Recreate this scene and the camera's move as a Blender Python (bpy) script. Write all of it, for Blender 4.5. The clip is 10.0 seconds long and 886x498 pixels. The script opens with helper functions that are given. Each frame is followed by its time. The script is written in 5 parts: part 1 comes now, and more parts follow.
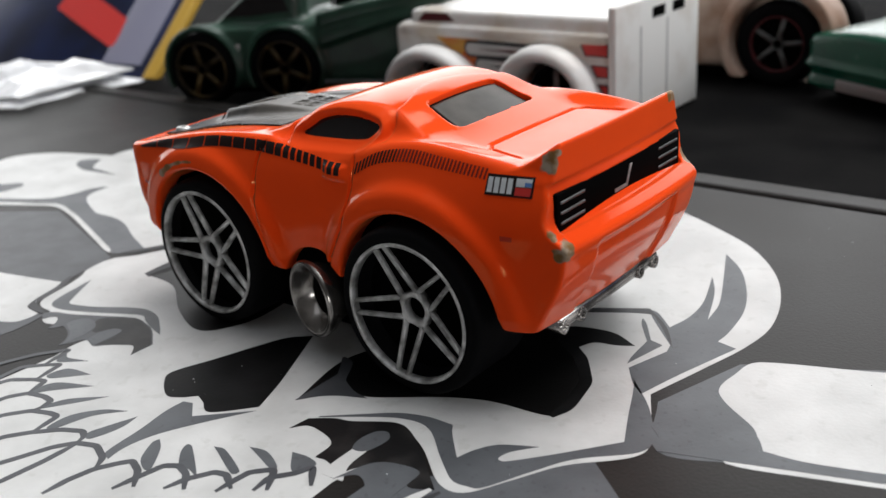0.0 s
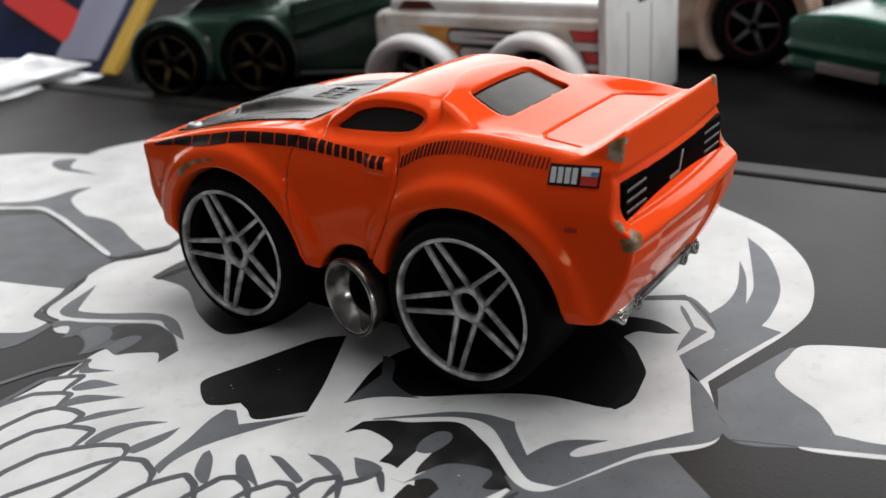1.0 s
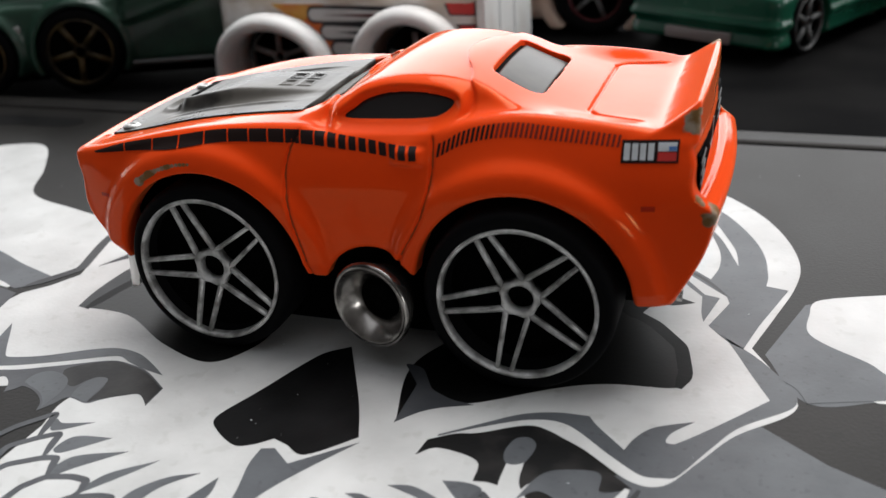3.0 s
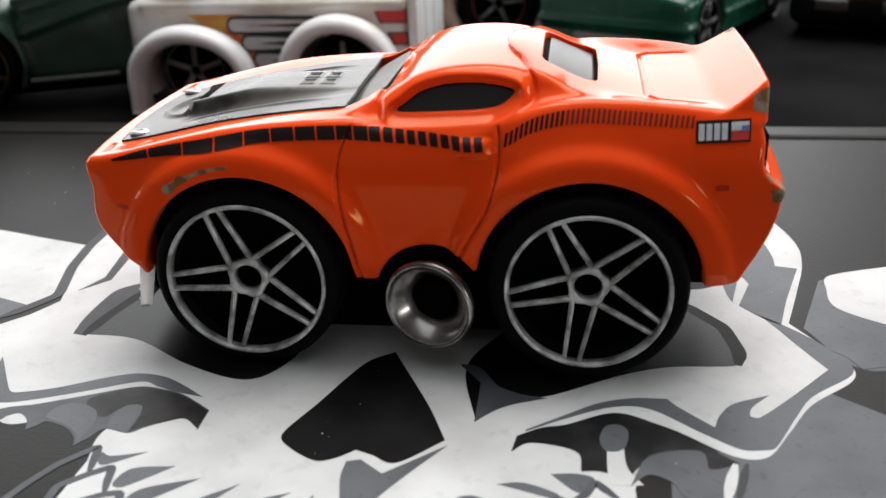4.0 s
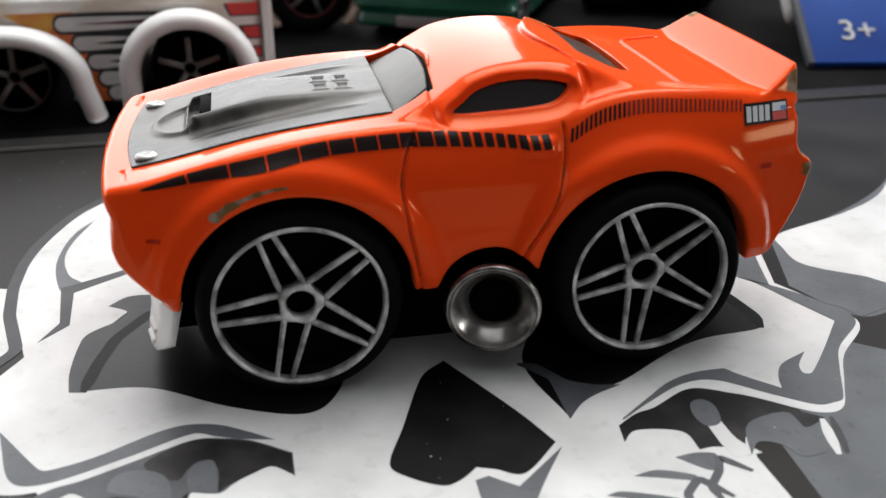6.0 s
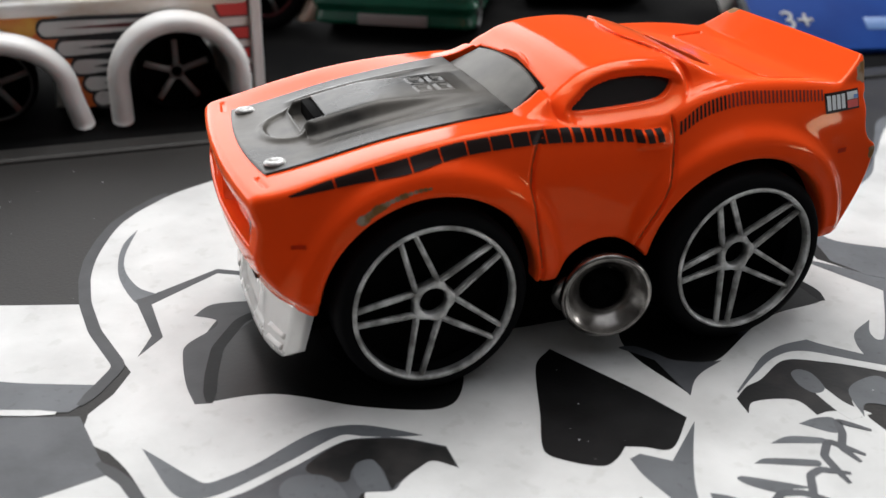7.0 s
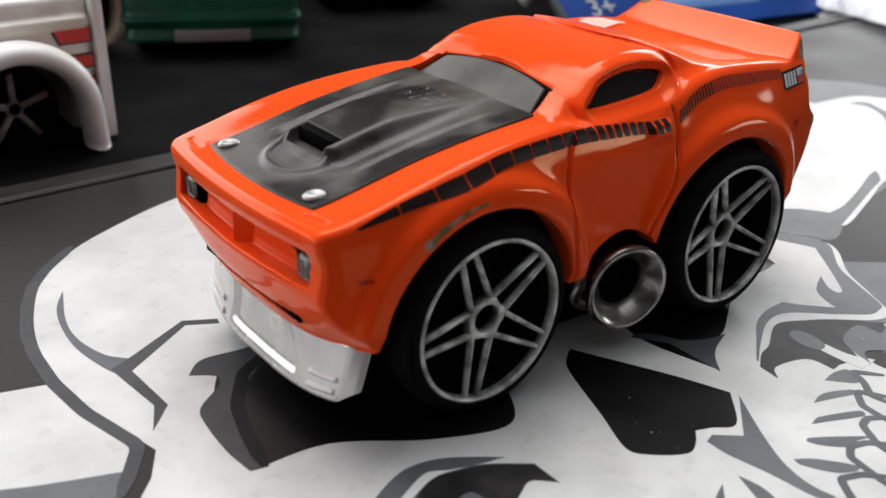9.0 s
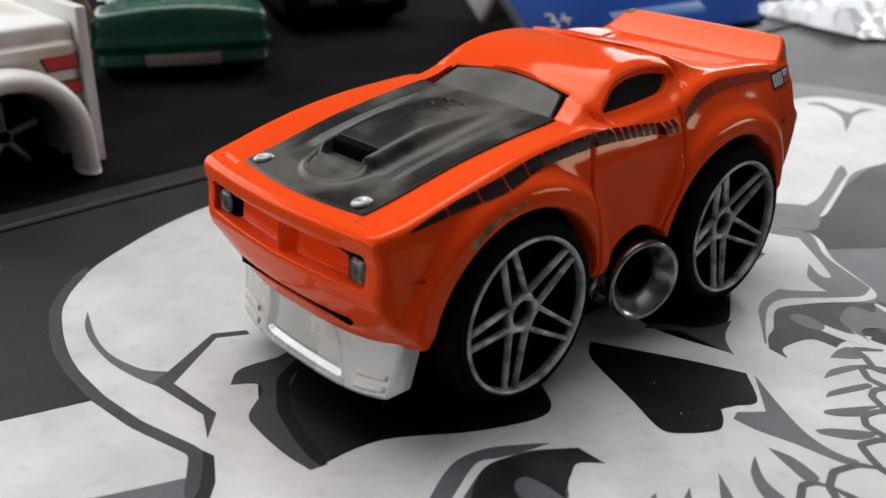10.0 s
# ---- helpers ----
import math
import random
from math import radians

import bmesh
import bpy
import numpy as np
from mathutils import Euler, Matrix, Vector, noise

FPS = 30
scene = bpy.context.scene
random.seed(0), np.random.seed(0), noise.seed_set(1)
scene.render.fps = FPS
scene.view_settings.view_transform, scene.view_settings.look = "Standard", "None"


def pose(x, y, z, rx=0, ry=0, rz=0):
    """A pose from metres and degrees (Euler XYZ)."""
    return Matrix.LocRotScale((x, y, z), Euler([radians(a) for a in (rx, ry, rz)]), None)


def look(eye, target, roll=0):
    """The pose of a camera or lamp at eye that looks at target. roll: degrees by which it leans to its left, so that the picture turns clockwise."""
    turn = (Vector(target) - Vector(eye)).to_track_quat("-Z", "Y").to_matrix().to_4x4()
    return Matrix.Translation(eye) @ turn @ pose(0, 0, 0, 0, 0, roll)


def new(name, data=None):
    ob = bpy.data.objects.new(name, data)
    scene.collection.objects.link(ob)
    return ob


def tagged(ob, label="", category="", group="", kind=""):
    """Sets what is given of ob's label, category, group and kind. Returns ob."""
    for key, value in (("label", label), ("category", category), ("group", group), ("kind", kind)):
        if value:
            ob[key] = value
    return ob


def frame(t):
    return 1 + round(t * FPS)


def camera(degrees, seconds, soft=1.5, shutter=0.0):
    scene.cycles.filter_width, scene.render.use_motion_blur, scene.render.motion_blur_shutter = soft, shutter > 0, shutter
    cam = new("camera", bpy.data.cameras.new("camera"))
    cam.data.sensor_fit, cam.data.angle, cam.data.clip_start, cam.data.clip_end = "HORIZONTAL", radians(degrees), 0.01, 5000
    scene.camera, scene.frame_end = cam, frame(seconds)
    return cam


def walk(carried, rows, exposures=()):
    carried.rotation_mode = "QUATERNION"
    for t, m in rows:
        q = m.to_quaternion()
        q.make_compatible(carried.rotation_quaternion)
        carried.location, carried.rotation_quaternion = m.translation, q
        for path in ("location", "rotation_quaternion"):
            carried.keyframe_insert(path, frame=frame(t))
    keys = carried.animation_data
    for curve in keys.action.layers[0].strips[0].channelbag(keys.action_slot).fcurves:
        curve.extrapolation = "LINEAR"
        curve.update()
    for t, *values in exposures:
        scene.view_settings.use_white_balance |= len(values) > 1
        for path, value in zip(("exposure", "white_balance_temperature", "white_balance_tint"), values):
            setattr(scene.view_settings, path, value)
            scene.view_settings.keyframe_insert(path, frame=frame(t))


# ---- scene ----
cam = camera(47.84, 10.0)
PATH = [
    (0, (0.06612, -0.07142, 0.04457), (0.00653, -0.00025, 0.00737), -4.17),
    (0.5, (0.06303, -0.07332, 0.04458), (0.00501, -0.00131, 0.00653), -4.37),
    (1, (0.05654, -0.07565, 0.04480), (0.00270, -0.00078, 0.00612), -4.42),
    (1.5, (0.05016, -0.07685, 0.04490), (0.00093, 0.00078, 0.00553), -4.11),
    (2, (0.04312, -0.07751, 0.04506), (0.00059, 0.00346, 0.00462), -3.92),
    (3.5, (0.02323, -0.08226, 0.04413), (0.00039, 0.00542, 0.00181), -2.89),
    (4, (0.01254, -0.08364, 0.04268), (-0.00045, 0.00667, 0.00175), -2.08),
    (4.5, (0.00393, -0.08259, 0.04422), (0.00067, 0.00772, 0.00140), -1.47),
    (5, (-0.00498, -0.08177, 0.04462), (-0.00067, 0.00819, 0.00115), -1.05),
    (6.5, (-0.02478, -0.07861, 0.04387), (-0.00032, 0.00811, 0.00049), 0.66),
    (7, (-0.03637, -0.07648, 0.04505), (-0.00525, 0.00785, 0.00124), 1.13),
    (7.5, (-0.04110, -0.07162, 0.04550), (-0.00247, 0.00924, 0.00111), 1.22),
    (8, (-0.04658, -0.06737, 0.04539), (-0.00066, 0.00965, 0.00113), 1.19),
    (8.5, (-0.05183, -0.06466, 0.04510), (-0.00030, 0.00896, 0.00123), 1.14),
    (9, (-0.05612, -0.06225, 0.04445), (-0.00072, 0.00894, 0.00129), 1.11),
    (9.5, (-0.05933, -0.06087, 0.04408), (-0.00126, 0.00839, 0.00129), 0.93),
    (10, (-0.06476, -0.06026, 0.04476), (-0.00370, 0.00725, 0.00336), 0.33),
]
cam.data.dof.use_dof, cam.data.dof.focus_distance, cam.data.dof.aperture_fstop = True, 0.088, 52
walk(cam, [(t, look(eye, target, roll)) for t, eye, target, roll in PATH], ((0, 0.18), (1, 0.17), (2, 0.17), (3.5, 0.41), (4, 0.48), (4.5, 0.5), (5, 0.49), (6.5, 0.54), (7, 0.39), (8, 0.32), (9, 0.33), (9.5, 0.31), (10, -0.04)))

# ---- light ----
world = bpy.data.worlds.new("sky")
scene.world = world
world.use_nodes = True
wn = world.node_tree.nodes
sky = wn.new("ShaderNodeTexSky")
sky.sky_type, sky.sun_disc = "NISHITA", False
sky.sun_elevation, sky.sun_rotation = radians(62), radians(20)
veil = wn.new("ShaderNodeHueSaturation")
veil.inputs["Saturation"].default_value = 0.12
world.node_tree.links.new(sky.outputs[0], veil.inputs["Color"])
world.node_tree.links.new(veil.outputs[0], wn["Background"].inputs[0])
wn["Background"].inputs[1].default_value = 0.19


def area_lamp(name, m, sx, sy, power, colour):
    data = bpy.data.lights.new(name, "AREA")
    data.shape, data.size, data.size_y, data.energy, data.color = "RECTANGLE", sx, sy, power, colour
    ob = new(name, data)
    ob.matrix_world = m
    return ob


# daylight through three window openings of the added, unseen walls, open to the sky
area_lamp("window_daylight_north", look((-0.92, 1.98, 0.83), (-0.8, 0.0, 0.6)), 3.02, 1.34, 22, (1.0, 1.0, 1.0))
area_lamp("window_daylight_east", look((2.48, -1.96, 0.45), (0.0, -0.3, 0.0)), 0.96, 0.4, 7.5, (1.0, 1.0, 1.0))
area_lamp("window_daylight_northeast", look((2.48, 1.15, 1.0), (0.0, 0.5, 0.4)), 1.36, 0.96, 14, (1.0, 1.0, 1.0))
# extra fill lamp, added to brighten the board's left side and the car's nose
area_lamp("west_fill_lamp", look((-2.48, 0.89, 0.65), (0.0, 0.3, 0.2)), 1.94, 1.06, 12, (1.0, 1.0, 1.0))
day = bpy.data.lights.new("sun", "SUN")
day.energy, day.angle, day.color = 2.5, radians(52), (1.0, 0.995, 0.985)
new("sun", day).matrix_world = look((0.5, 1.37, 2.74), (0, 0, 0))
scene.view_settings.exposure = 0.0


# ---- materials ----
def material(name, colour, rough=0.5, metal=0.0, coat=0.0, spec=0.5, tint=(1, 1, 1)):
    m = bpy.data.materials.new(name)
    m.use_nodes = True
    b = m.node_tree.nodes["Principled BSDF"]
    b.inputs["Base Color"].default_value = (*colour, 1)
    b.inputs["Roughness"].default_value = rough
    b.inputs["Metallic"].default_value = metal
    b.inputs["Coat Weight"].default_value = coat
    b.inputs["Coat Roughness"].default_value = 0.06
    b.inputs["Specular IOR Level"].default_value = spec
    b.inputs["Specular Tint"].default_value = (*tint, 1)
    return m


def vary(m, colours, scale, detail=4.0, lo=0.35, hi=0.65, bump=0.0, bump_scale=None, rough=None, speck=None):
    """Mottles a material between two colours, and gives it relief and uneven gloss. scale: features in a metre."""
    nt = m.node_tree
    n, link = nt.nodes, nt.links.new
    b = n["Principled BSDF"]
    at = n.new("ShaderNodeTexCoord")
    tex = n.new("ShaderNodeTexNoise")
    tex.inputs["Scale"].default_value, tex.inputs["Detail"].default_value = scale, detail
    link(at.outputs["Object"], tex.inputs["Vector"])
    ramp = n.new("ShaderNodeValToRGB")
    ramp.color_ramp.elements[0].position, ramp.color_ramp.elements[1].position = lo, hi
    ramp.color_ramp.elements[0].color, ramp.color_ramp.elements[1].color = (*colours[0], 1), (*colours[1], 1)
    link(tex.outputs["Fac"], ramp.inputs["Fac"])
    link(ramp.outputs["Color"], b.inputs["Base Color"])
    if rough:
        r = n.new("ShaderNodeMapRange")
        r.inputs["To Min"].default_value, r.inputs["To Max"].default_value = rough
        link(tex.outputs["Fac"], r.inputs["Value"])
        link(r.outputs["Result"], b.inputs["Roughness"])
    if speck:
        grit = n.new("ShaderNodeTexNoise")
        grit.inputs["Scale"].default_value, grit.inputs["Detail"].default_value = speck[0], 5.0
        link(at.outputs["Object"], grit.inputs["Vector"])
        spots = n.new("ShaderNodeValToRGB")
        spots.color_ramp.elements[0].position, spots.color_ramp.elements[1].position = speck[1] - 0.07, speck[1]
        spots.color_ramp.elements[0].color, spots.color_ramp.elements[1].color = (*speck[2], 1), (1, 1, 1, 1)
        link(grit.outputs["Fac"], spots.inputs["Fac"])
        times = n.new("ShaderNodeMix")
        times.data_type, times.blend_type = "RGBA", "MULTIPLY"
        times.inputs["Factor"].default_value = 1.0
        link(ramp.outputs["Color"], times.inputs["A"])
        link(spots.outputs["Color"], times.inputs["B"])
        link(times.outputs["Result"], b.inputs["Base Color"])
    if bump:
        fine = n.new("ShaderNodeTexNoise")
        fine.inputs["Scale"].default_value, fine.inputs["Detail"].default_value = bump_scale or scale * 6, 3.0
        link(at.outputs["Object"], fine.inputs["Vector"])
        bp = n.new("ShaderNodeBump")
        bp.inputs["Strength"].default_value, bp.inputs["Distance"].default_value = bump, 0.0002
        link(fine.outputs["Fac"], bp.inputs["Height"])
        link(bp.outputs["Normal"], b.inputs["Normal"])
    return ramp


ORANGE = material("orange_enamel", (0.9, 0.066, 0.003), 0.14, 0.0, 0.0, 0.22, (1.0, 0.70, 0.27))
for key, value in (("Sheen Weight", 0.23), ("Sheen Roughness", 0.85), ("Sheen Tint", (1.0, 0.40, 0.12, 1))):
    ORANGE.node_tree.nodes["Principled BSDF"].inputs[key].default_value = value
BLACK_PAINT = material("black_hood_paint", (0.018, 0.018, 0.018), 0.4, 0.0, 0.0, 0.2, (1.0, 0.96, 0.91))
vary(BLACK_PAINT, ((0.014, 0.0135, 0.0125), (0.082, 0.076, 0.068)), 150, 5.0, 0.46, 0.60, bump=0.22, bump_scale=420, rough=(0.1, 0.5))
FADED = material("faded_maroon_print", (0.15, 0.013, 0.007), 0.45, spec=0.3)
WORN_RED = material("worn_red_print", (0.50, 0.022, 0.002), 0.3, spec=0.25)
DECAL = material("black_print", (0.018, 0.010, 0.009), 0.4, spec=0.15)
SEAM_BROWN = material("brown_seam_shade", (0.34, 0.05, 0.008), 0.6, spec=0.2)
TYRE = material("tyre_plastic", (0.0034, 0.0034, 0.0039), 0.6, spec=0.04)
BLACK = material("black_plastic", (0.0015, 0.0015, 0.0015), 0.7, spec=0.02)
SILVER = material("worn_silver_paint", (0.42, 0.42, 0.42), 0.42, 0.45)
vary(SILVER, ((0.24, 0.235, 0.225), (0.74, 0.74, 0.73)), 700, rough=(0.3, 0.5))
APRON = material("worn_silver_plate", (0.7, 0.69, 0.67), 0.34, 0.5)
vary(APRON, ((0.62, 0.61, 0.59), (0.76, 0.75, 0.73)), 260, 4.0, 0.36, 0.6, bump=0.15, bump_scale=420, rough=(0.2, 0.36))
GLASS = material("smoked_plastic_glazing", (0.05, 0.047, 0.043), 0.3, 0.0, 0.0, 0.2, (1.0, 0.95, 0.9))
vary(GLASS, ((0.03, 0.028, 0.025), (0.10, 0.094, 0.083)), 150, 5.0, 0.38, 0.64, rough=(0.2, 0.5))
DARK_GLASS = material("black_side_glazing", (0.018, 0.0165, 0.017), 0.12, spec=0.5)
WHITE_INK = material("white_print", (0.72, 0.72, 0.70), 0.42, spec=0.32)
vary(WHITE_INK, ((0.475, 0.478, 0.472), (0.60, 0.604, 0.597)), 130, 6.0, bump=0.12, bump_scale=2500, rough=(0.36, 0.5), speck=(560, 0.41, (0.92, 0.92, 0.912)))
GREY_INK = material("grey_print", (0.17, 0.175, 0.18), 0.45, spec=0.28)
vary(GREY_INK, ((0.074, 0.080, 0.088), (0.100, 0.107, 0.117)), 200, bump=0.06, bump_scale=2500, speck=(1300, 0.40, (0.8, 0.8, 0.8)))
DARK_INK = material("charcoal_print", (0.055, 0.056, 0.06), 0.5, spec=0.25)
vary(DARK_INK, ((0.027, 0.028, 0.031), (0.044, 0.045, 0.048)), 200, bump=0.06, bump_scale=2500)
BLACK_INK = material("black_print_ink", (0.009, 0.009, 0.010), 0.45, spec=0.08)
vary(BLACK_INK, ((0.003, 0.003, 0.0032), (0.010, 0.010, 0.0105)), 150, bump=0.05, bump_scale=2500)
BOARD = material("dark_grey_board", (0.03, 0.029, 0.029), 0.45, spec=0.18, tint=(1.0, 0.95, 0.91))
vary(BOARD, ((0.004, 0.0037, 0.0035), (0.0125, 0.0117, 0.011)), 75, 7.0, 0.36, 0.68, bump=0.12, bump_scale=3000, rough=(0.36, 0.55), speck=(700, 0.38, (0.7, 0.7, 0.7)))
FLOOR = material("black_rubber_mat", (0.012, 0.012, 0.013), 0.85, spec=0.03)
vary(FLOOR, ((0.003, 0.003, 0.0033), (0.0085, 0.0082, 0.0082)), 60, bump=0.3, bump_scale=1500)
WALL = material("plain_wall_paint", (0.06, 0.057, 0.055), 0.85)
SOCKET_INK = material("smoky_black_print", (0.022, 0.022, 0.023), 0.36, spec=0.18)
vary(SOCKET_INK, ((0.0016, 0.0016, 0.0017), (0.006, 0.0058, 0.0058)), 110, bump=0.05, bump_scale=2500)
HOLLOW_INK = material("mid_grey_print", (0.07, 0.072, 0.076), 0.45, spec=0.3)
vary(HOLLOW_INK, ((0.044, 0.047, 0.053), (0.068, 0.072, 0.08)), 260, bump=0.06, bump_scale=2500)
SMUDGE_INK = material("smudged_black_print", (0.015, 0.014, 0.015), 0.45, spec=0.2)
vary(SMUDGE_INK, ((0.004, 0.004, 0.0044), (0.036, 0.033, 0.032)), 210, 3.0, 0.42, 0.72, bump=0.06, bump_scale=2500)
LIGHT_PRINT = material("pale_silver_print", (0.62, 0.64, 0.66), 0.4)
WHITE_PLASTIC = material("white_plastic", (0.74, 0.73, 0.70), 0.35)
vary(WHITE_PLASTIC, ((0.70, 0.66, 0.62), (0.84, 0.835, 0.82)), 110, lo=0.3, hi=0.5, bump=0.1, bump_scale=900, rough=(0.3, 0.5))
WORN_WHITE = material("worn_white_enamel", (0.74, 0.73, 0.70), 0.35)
vary(WORN_WHITE, ((0.62, 0.56, 0.48), (0.80, 0.79, 0.77)), 110, lo=0.36, hi=0.52, bump=0.1, bump_scale=900, rough=(0.3, 0.5))


def edge_wear(m, colour, lo, hi):
    """Rubs a painted material through to another colour along its raised edges."""
    n, link = m.node_tree.nodes, m.node_tree.links.new
    b = n["Principled BSDF"]
    base = b.inputs["Base Color"].links[0].from_socket
    shape = n.new("ShaderNodeNewGeometry")
    grit = n.new("ShaderNodeTexNoise")
    grit.inputs["Scale"].default_value = 380
    at = n.new("ShaderNodeTexCoord")
    link(at.outputs["Object"], grit.inputs["Vector"])
    uneven = n.new("ShaderNodeMath")
    uneven.operation = "MULTIPLY_ADD"
    uneven.inputs[1].default_value, uneven.inputs[2].default_value = 0.16, -0.08
    link(grit.outputs["Fac"], uneven.inputs[0])
    total = n.new("ShaderNodeMath")
    link(shape.outputs["Pointiness"], total.inputs[0])
    link(uneven.outputs[0], total.inputs[1])
    step = n.new("ShaderNodeMapRange")
    step.inputs["From Min"].default_value, step.inputs["From Max"].default_value = lo, hi
    link(total.outputs[0], step.inputs["Value"])
    worn = n.new("ShaderNodeMix")
    worn.data_type = "RGBA"
    worn.inputs["B"].default_value = (*colour, 1)
    link(step.outputs[0], worn.inputs["Factor"])
    link(base, worn.inputs["A"])
    link(worn.outputs["Result"], b.inputs["Base Color"])


edge_wear(WORN_WHITE, (0.16, 0.10, 0.06), 0.55, 0.6)
GREEN = material("dark_green_enamel", (0.006, 0.026, 0.015), 0.4, 0.0, 0.25, 0.4)
vary(GREEN, ((0.007, 0.024, 0.016), (0.022, 0.066, 0.042)), 120, rough=(0.3, 0.5))
GREEN_B = material("emerald_enamel", (0.008, 0.085, 0.048), 0.22, 0.0, 0.12, 0.3)
vary(GREEN_B, ((0.005, 0.055, 0.034), (0.013, 0.11, 0.058)), 60, rough=(0.2, 0.34))
GOLD = material("gold_paint", (0.07, 0.045, 0.016), 0.5, 0.4)
vary(GOLD, ((0.02, 0.013, 0.006), (0.13, 0.085, 0.028)), 300, lo=0.4, hi=0.7)
BEIGE = material("rusty_cream_paint", (0.5, 0.36, 0.27), 0.5)
RED = material("red_paint", (0.55, 0.03, 0.025), 0.4)
LAMP = material("grey_lamp_lens", (0.2, 0.2, 0.2), 0.25, 0.3)
vary(LAMP, ((0.05, 0.05, 0.05), (0.22, 0.217, 0.213)), 900, rough=(0.15, 0.4))
BLUE = material("blue_card", (0.008, 0.06, 0.33), 0.5, spec=0.2)
vary(BLUE, ((0.006, 0.045, 0.26), (0.012, 0.085, 0.40)), 40)
YELLOW = material("yellow_card", (0.62, 0.38, 0.06), 0.4)
SILVER_DULL = material("dull_grey_silver", (0.26, 0.26, 0.26), 0.45, 0.2)
SILVER_DARK = material("dull_dark_silver", (0.12, 0.12, 0.12), 0.45, 0.5)
AMBER = material("amber_print", (0.62, 0.30, 0.03), 0.45)
vary(AMBER, ((0.55, 0.16, 0.03), (0.66, 0.42, 0.06)), 160)
ORANGE_INK = material("orange_print", (0.6, 0.13, 0.02), 0.45)
DARK_RED = material("dark_red_print", (0.09, 0.008, 0.012), 0.4)
PLATE_GREY = material("pinkish_grey_plate", (0.20, 0.17, 0.165), 0.5)
BLACK_ENAMEL = material("black_enamel", (0.006, 0.006, 0.007), 0.3, spec=0.25)
BLUE_LIGHT = material("pale_blue_print", (0.10, 0.22, 0.50), 0.4)
PACK_BLUE = material("dark_blue_print", (0.012, 0.02, 0.075), 0.3)
vary(PACK_BLUE, ((0.004, 0.005, 0.012), (0.016, 0.03, 0.11)), 30)
PACK_PALE = material("pale_lilac_print", (0.27, 0.27, 0.36), 0.3)
vary(BEIGE, ((0.30, 0.17, 0.11), (0.62, 0.50, 0.42)), 90)
PIPE = material("tarnished_chrome", (0.5, 0.48, 0.46), 0.25, 0.9)
vary(PIPE, ((0.08, 0.072, 0.066), (0.48, 0.455, 0.43)), 300, 4.0, 0.32, 0.6, bump=0.12, bump_scale=500, rough=(0.14, 0.32))
FOIL = material("crumpled_clear_plastic", (0.9, 0.91, 0.93), 0.2, 0.1)


from mathutils.geometry import tessellate_polygon


# ---- mesh helpers, in millimetres ----
def mesh(name, verts, faces, mat, parent=None, smooth=True, label="", normals=None):
    me = bpy.data.meshes.new(name)
    me.from_pydata((np.asarray(verts, dtype=float) * 0.001).tolist(), [], faces if isinstance(faces, list) else faces.tolist())
    me.materials.append(mat)
    me.polygons.foreach_set("use_smooth", [smooth] * len(me.polygons))
    if normals is not None:
        me.normals_split_custom_set_from_vertices(normals.tolist())
    me.update()
    ob = new(name, me)
    ob.parent = parent
    if label:
        tagged(ob, label)
    return ob


def part(name, bm, mat, parent, label="", smooth=True):
    me = bpy.data.meshes.new(name)
    bmesh.ops.scale(bm, vec=(0.001,) * 3, verts=bm.verts)
    bm.normal_update()
    bm.to_mesh(me)
    bm.free()
    me.materials.append(mat)
    me.polygons.foreach_set("use_smooth", [smooth] * len(me.polygons))
    ob = new(name, me)
    ob.parent = parent
    if label:
        tagged(ob, label)
    return ob


def empty(name, at=(0, 0, 0)):
    ob = new(name)
    ob.location = [c * 0.001 for c in at]
    ob.empty_display_size = 0.01
    return ob


def curve(xs, ys, x):
    """A smooth curve through the given knots."""
    xs, ys = np.asarray(xs, float), np.asarray(ys, float)
    m = np.gradient(ys, xs)
    kind = np.asarray(x).dtype
    x = np.clip(x, xs[0], xs[-1]).astype(float)
    i = np.clip(np.searchsorted(xs, x) - 1, 0, len(xs) - 2)
    w = xs[i + 1] - xs[i]
    t = (x - xs[i]) / w
    out = (2 * t**3 - 3 * t**2 + 1) * ys[i] + (t**3 - 2 * t**2 + t) * w * m[i] + (3 * t**2 - 2 * t**3) * ys[i + 1] + (t**3 - t**2) * w * m[i + 1]
    return out.astype(np.float32) if kind == np.float32 else out


def smax(a, b, k):
    h = np.maximum(k - np.abs(a - b), 0.0) / k
    return np.maximum(a, b) + h * h * k * 0.25


def smin(a, b, k):
    return -smax(-a, -b, k)


def poly_distance(x, z, points):
    """Signed distance in a plane to a closed outline, negative inside."""
    best, odd = np.full(np.broadcast(x, z).shape, 1e9), np.zeros(np.broadcast(x, z).shape, bool)
    for (ax, az), (bx, bz) in zip(points, points[1:] + points[:1]):
        ex, ez = bx - ax, bz - az
        t = np.clip(((x - ax) * ex + (z - az) * ez) / (ex * ex + ez * ez), 0, 1)
        best = np.minimum(best, (x - ax - t * ex) ** 2 + (z - az - t * ez) ** 2)
        crossing = (az > z) != (bz > z)
        odd ^= crossing & (x < ax + (z - az) * ex / (ez if ez else 1e-9))
    return (np.where(odd, -1, 1) * np.sqrt(best)).astype(np.float32)


def axes(lo, hi, step):
    n = [int(round((b - a) / step)) + 1 for a, b in zip(lo, hi)]
    x, y, z = ((a + step * np.arange(c)).astype(np.float32) for a, c in zip(lo, n))
    return x[:, None, None], y[None, :, None], z[None, None, :]


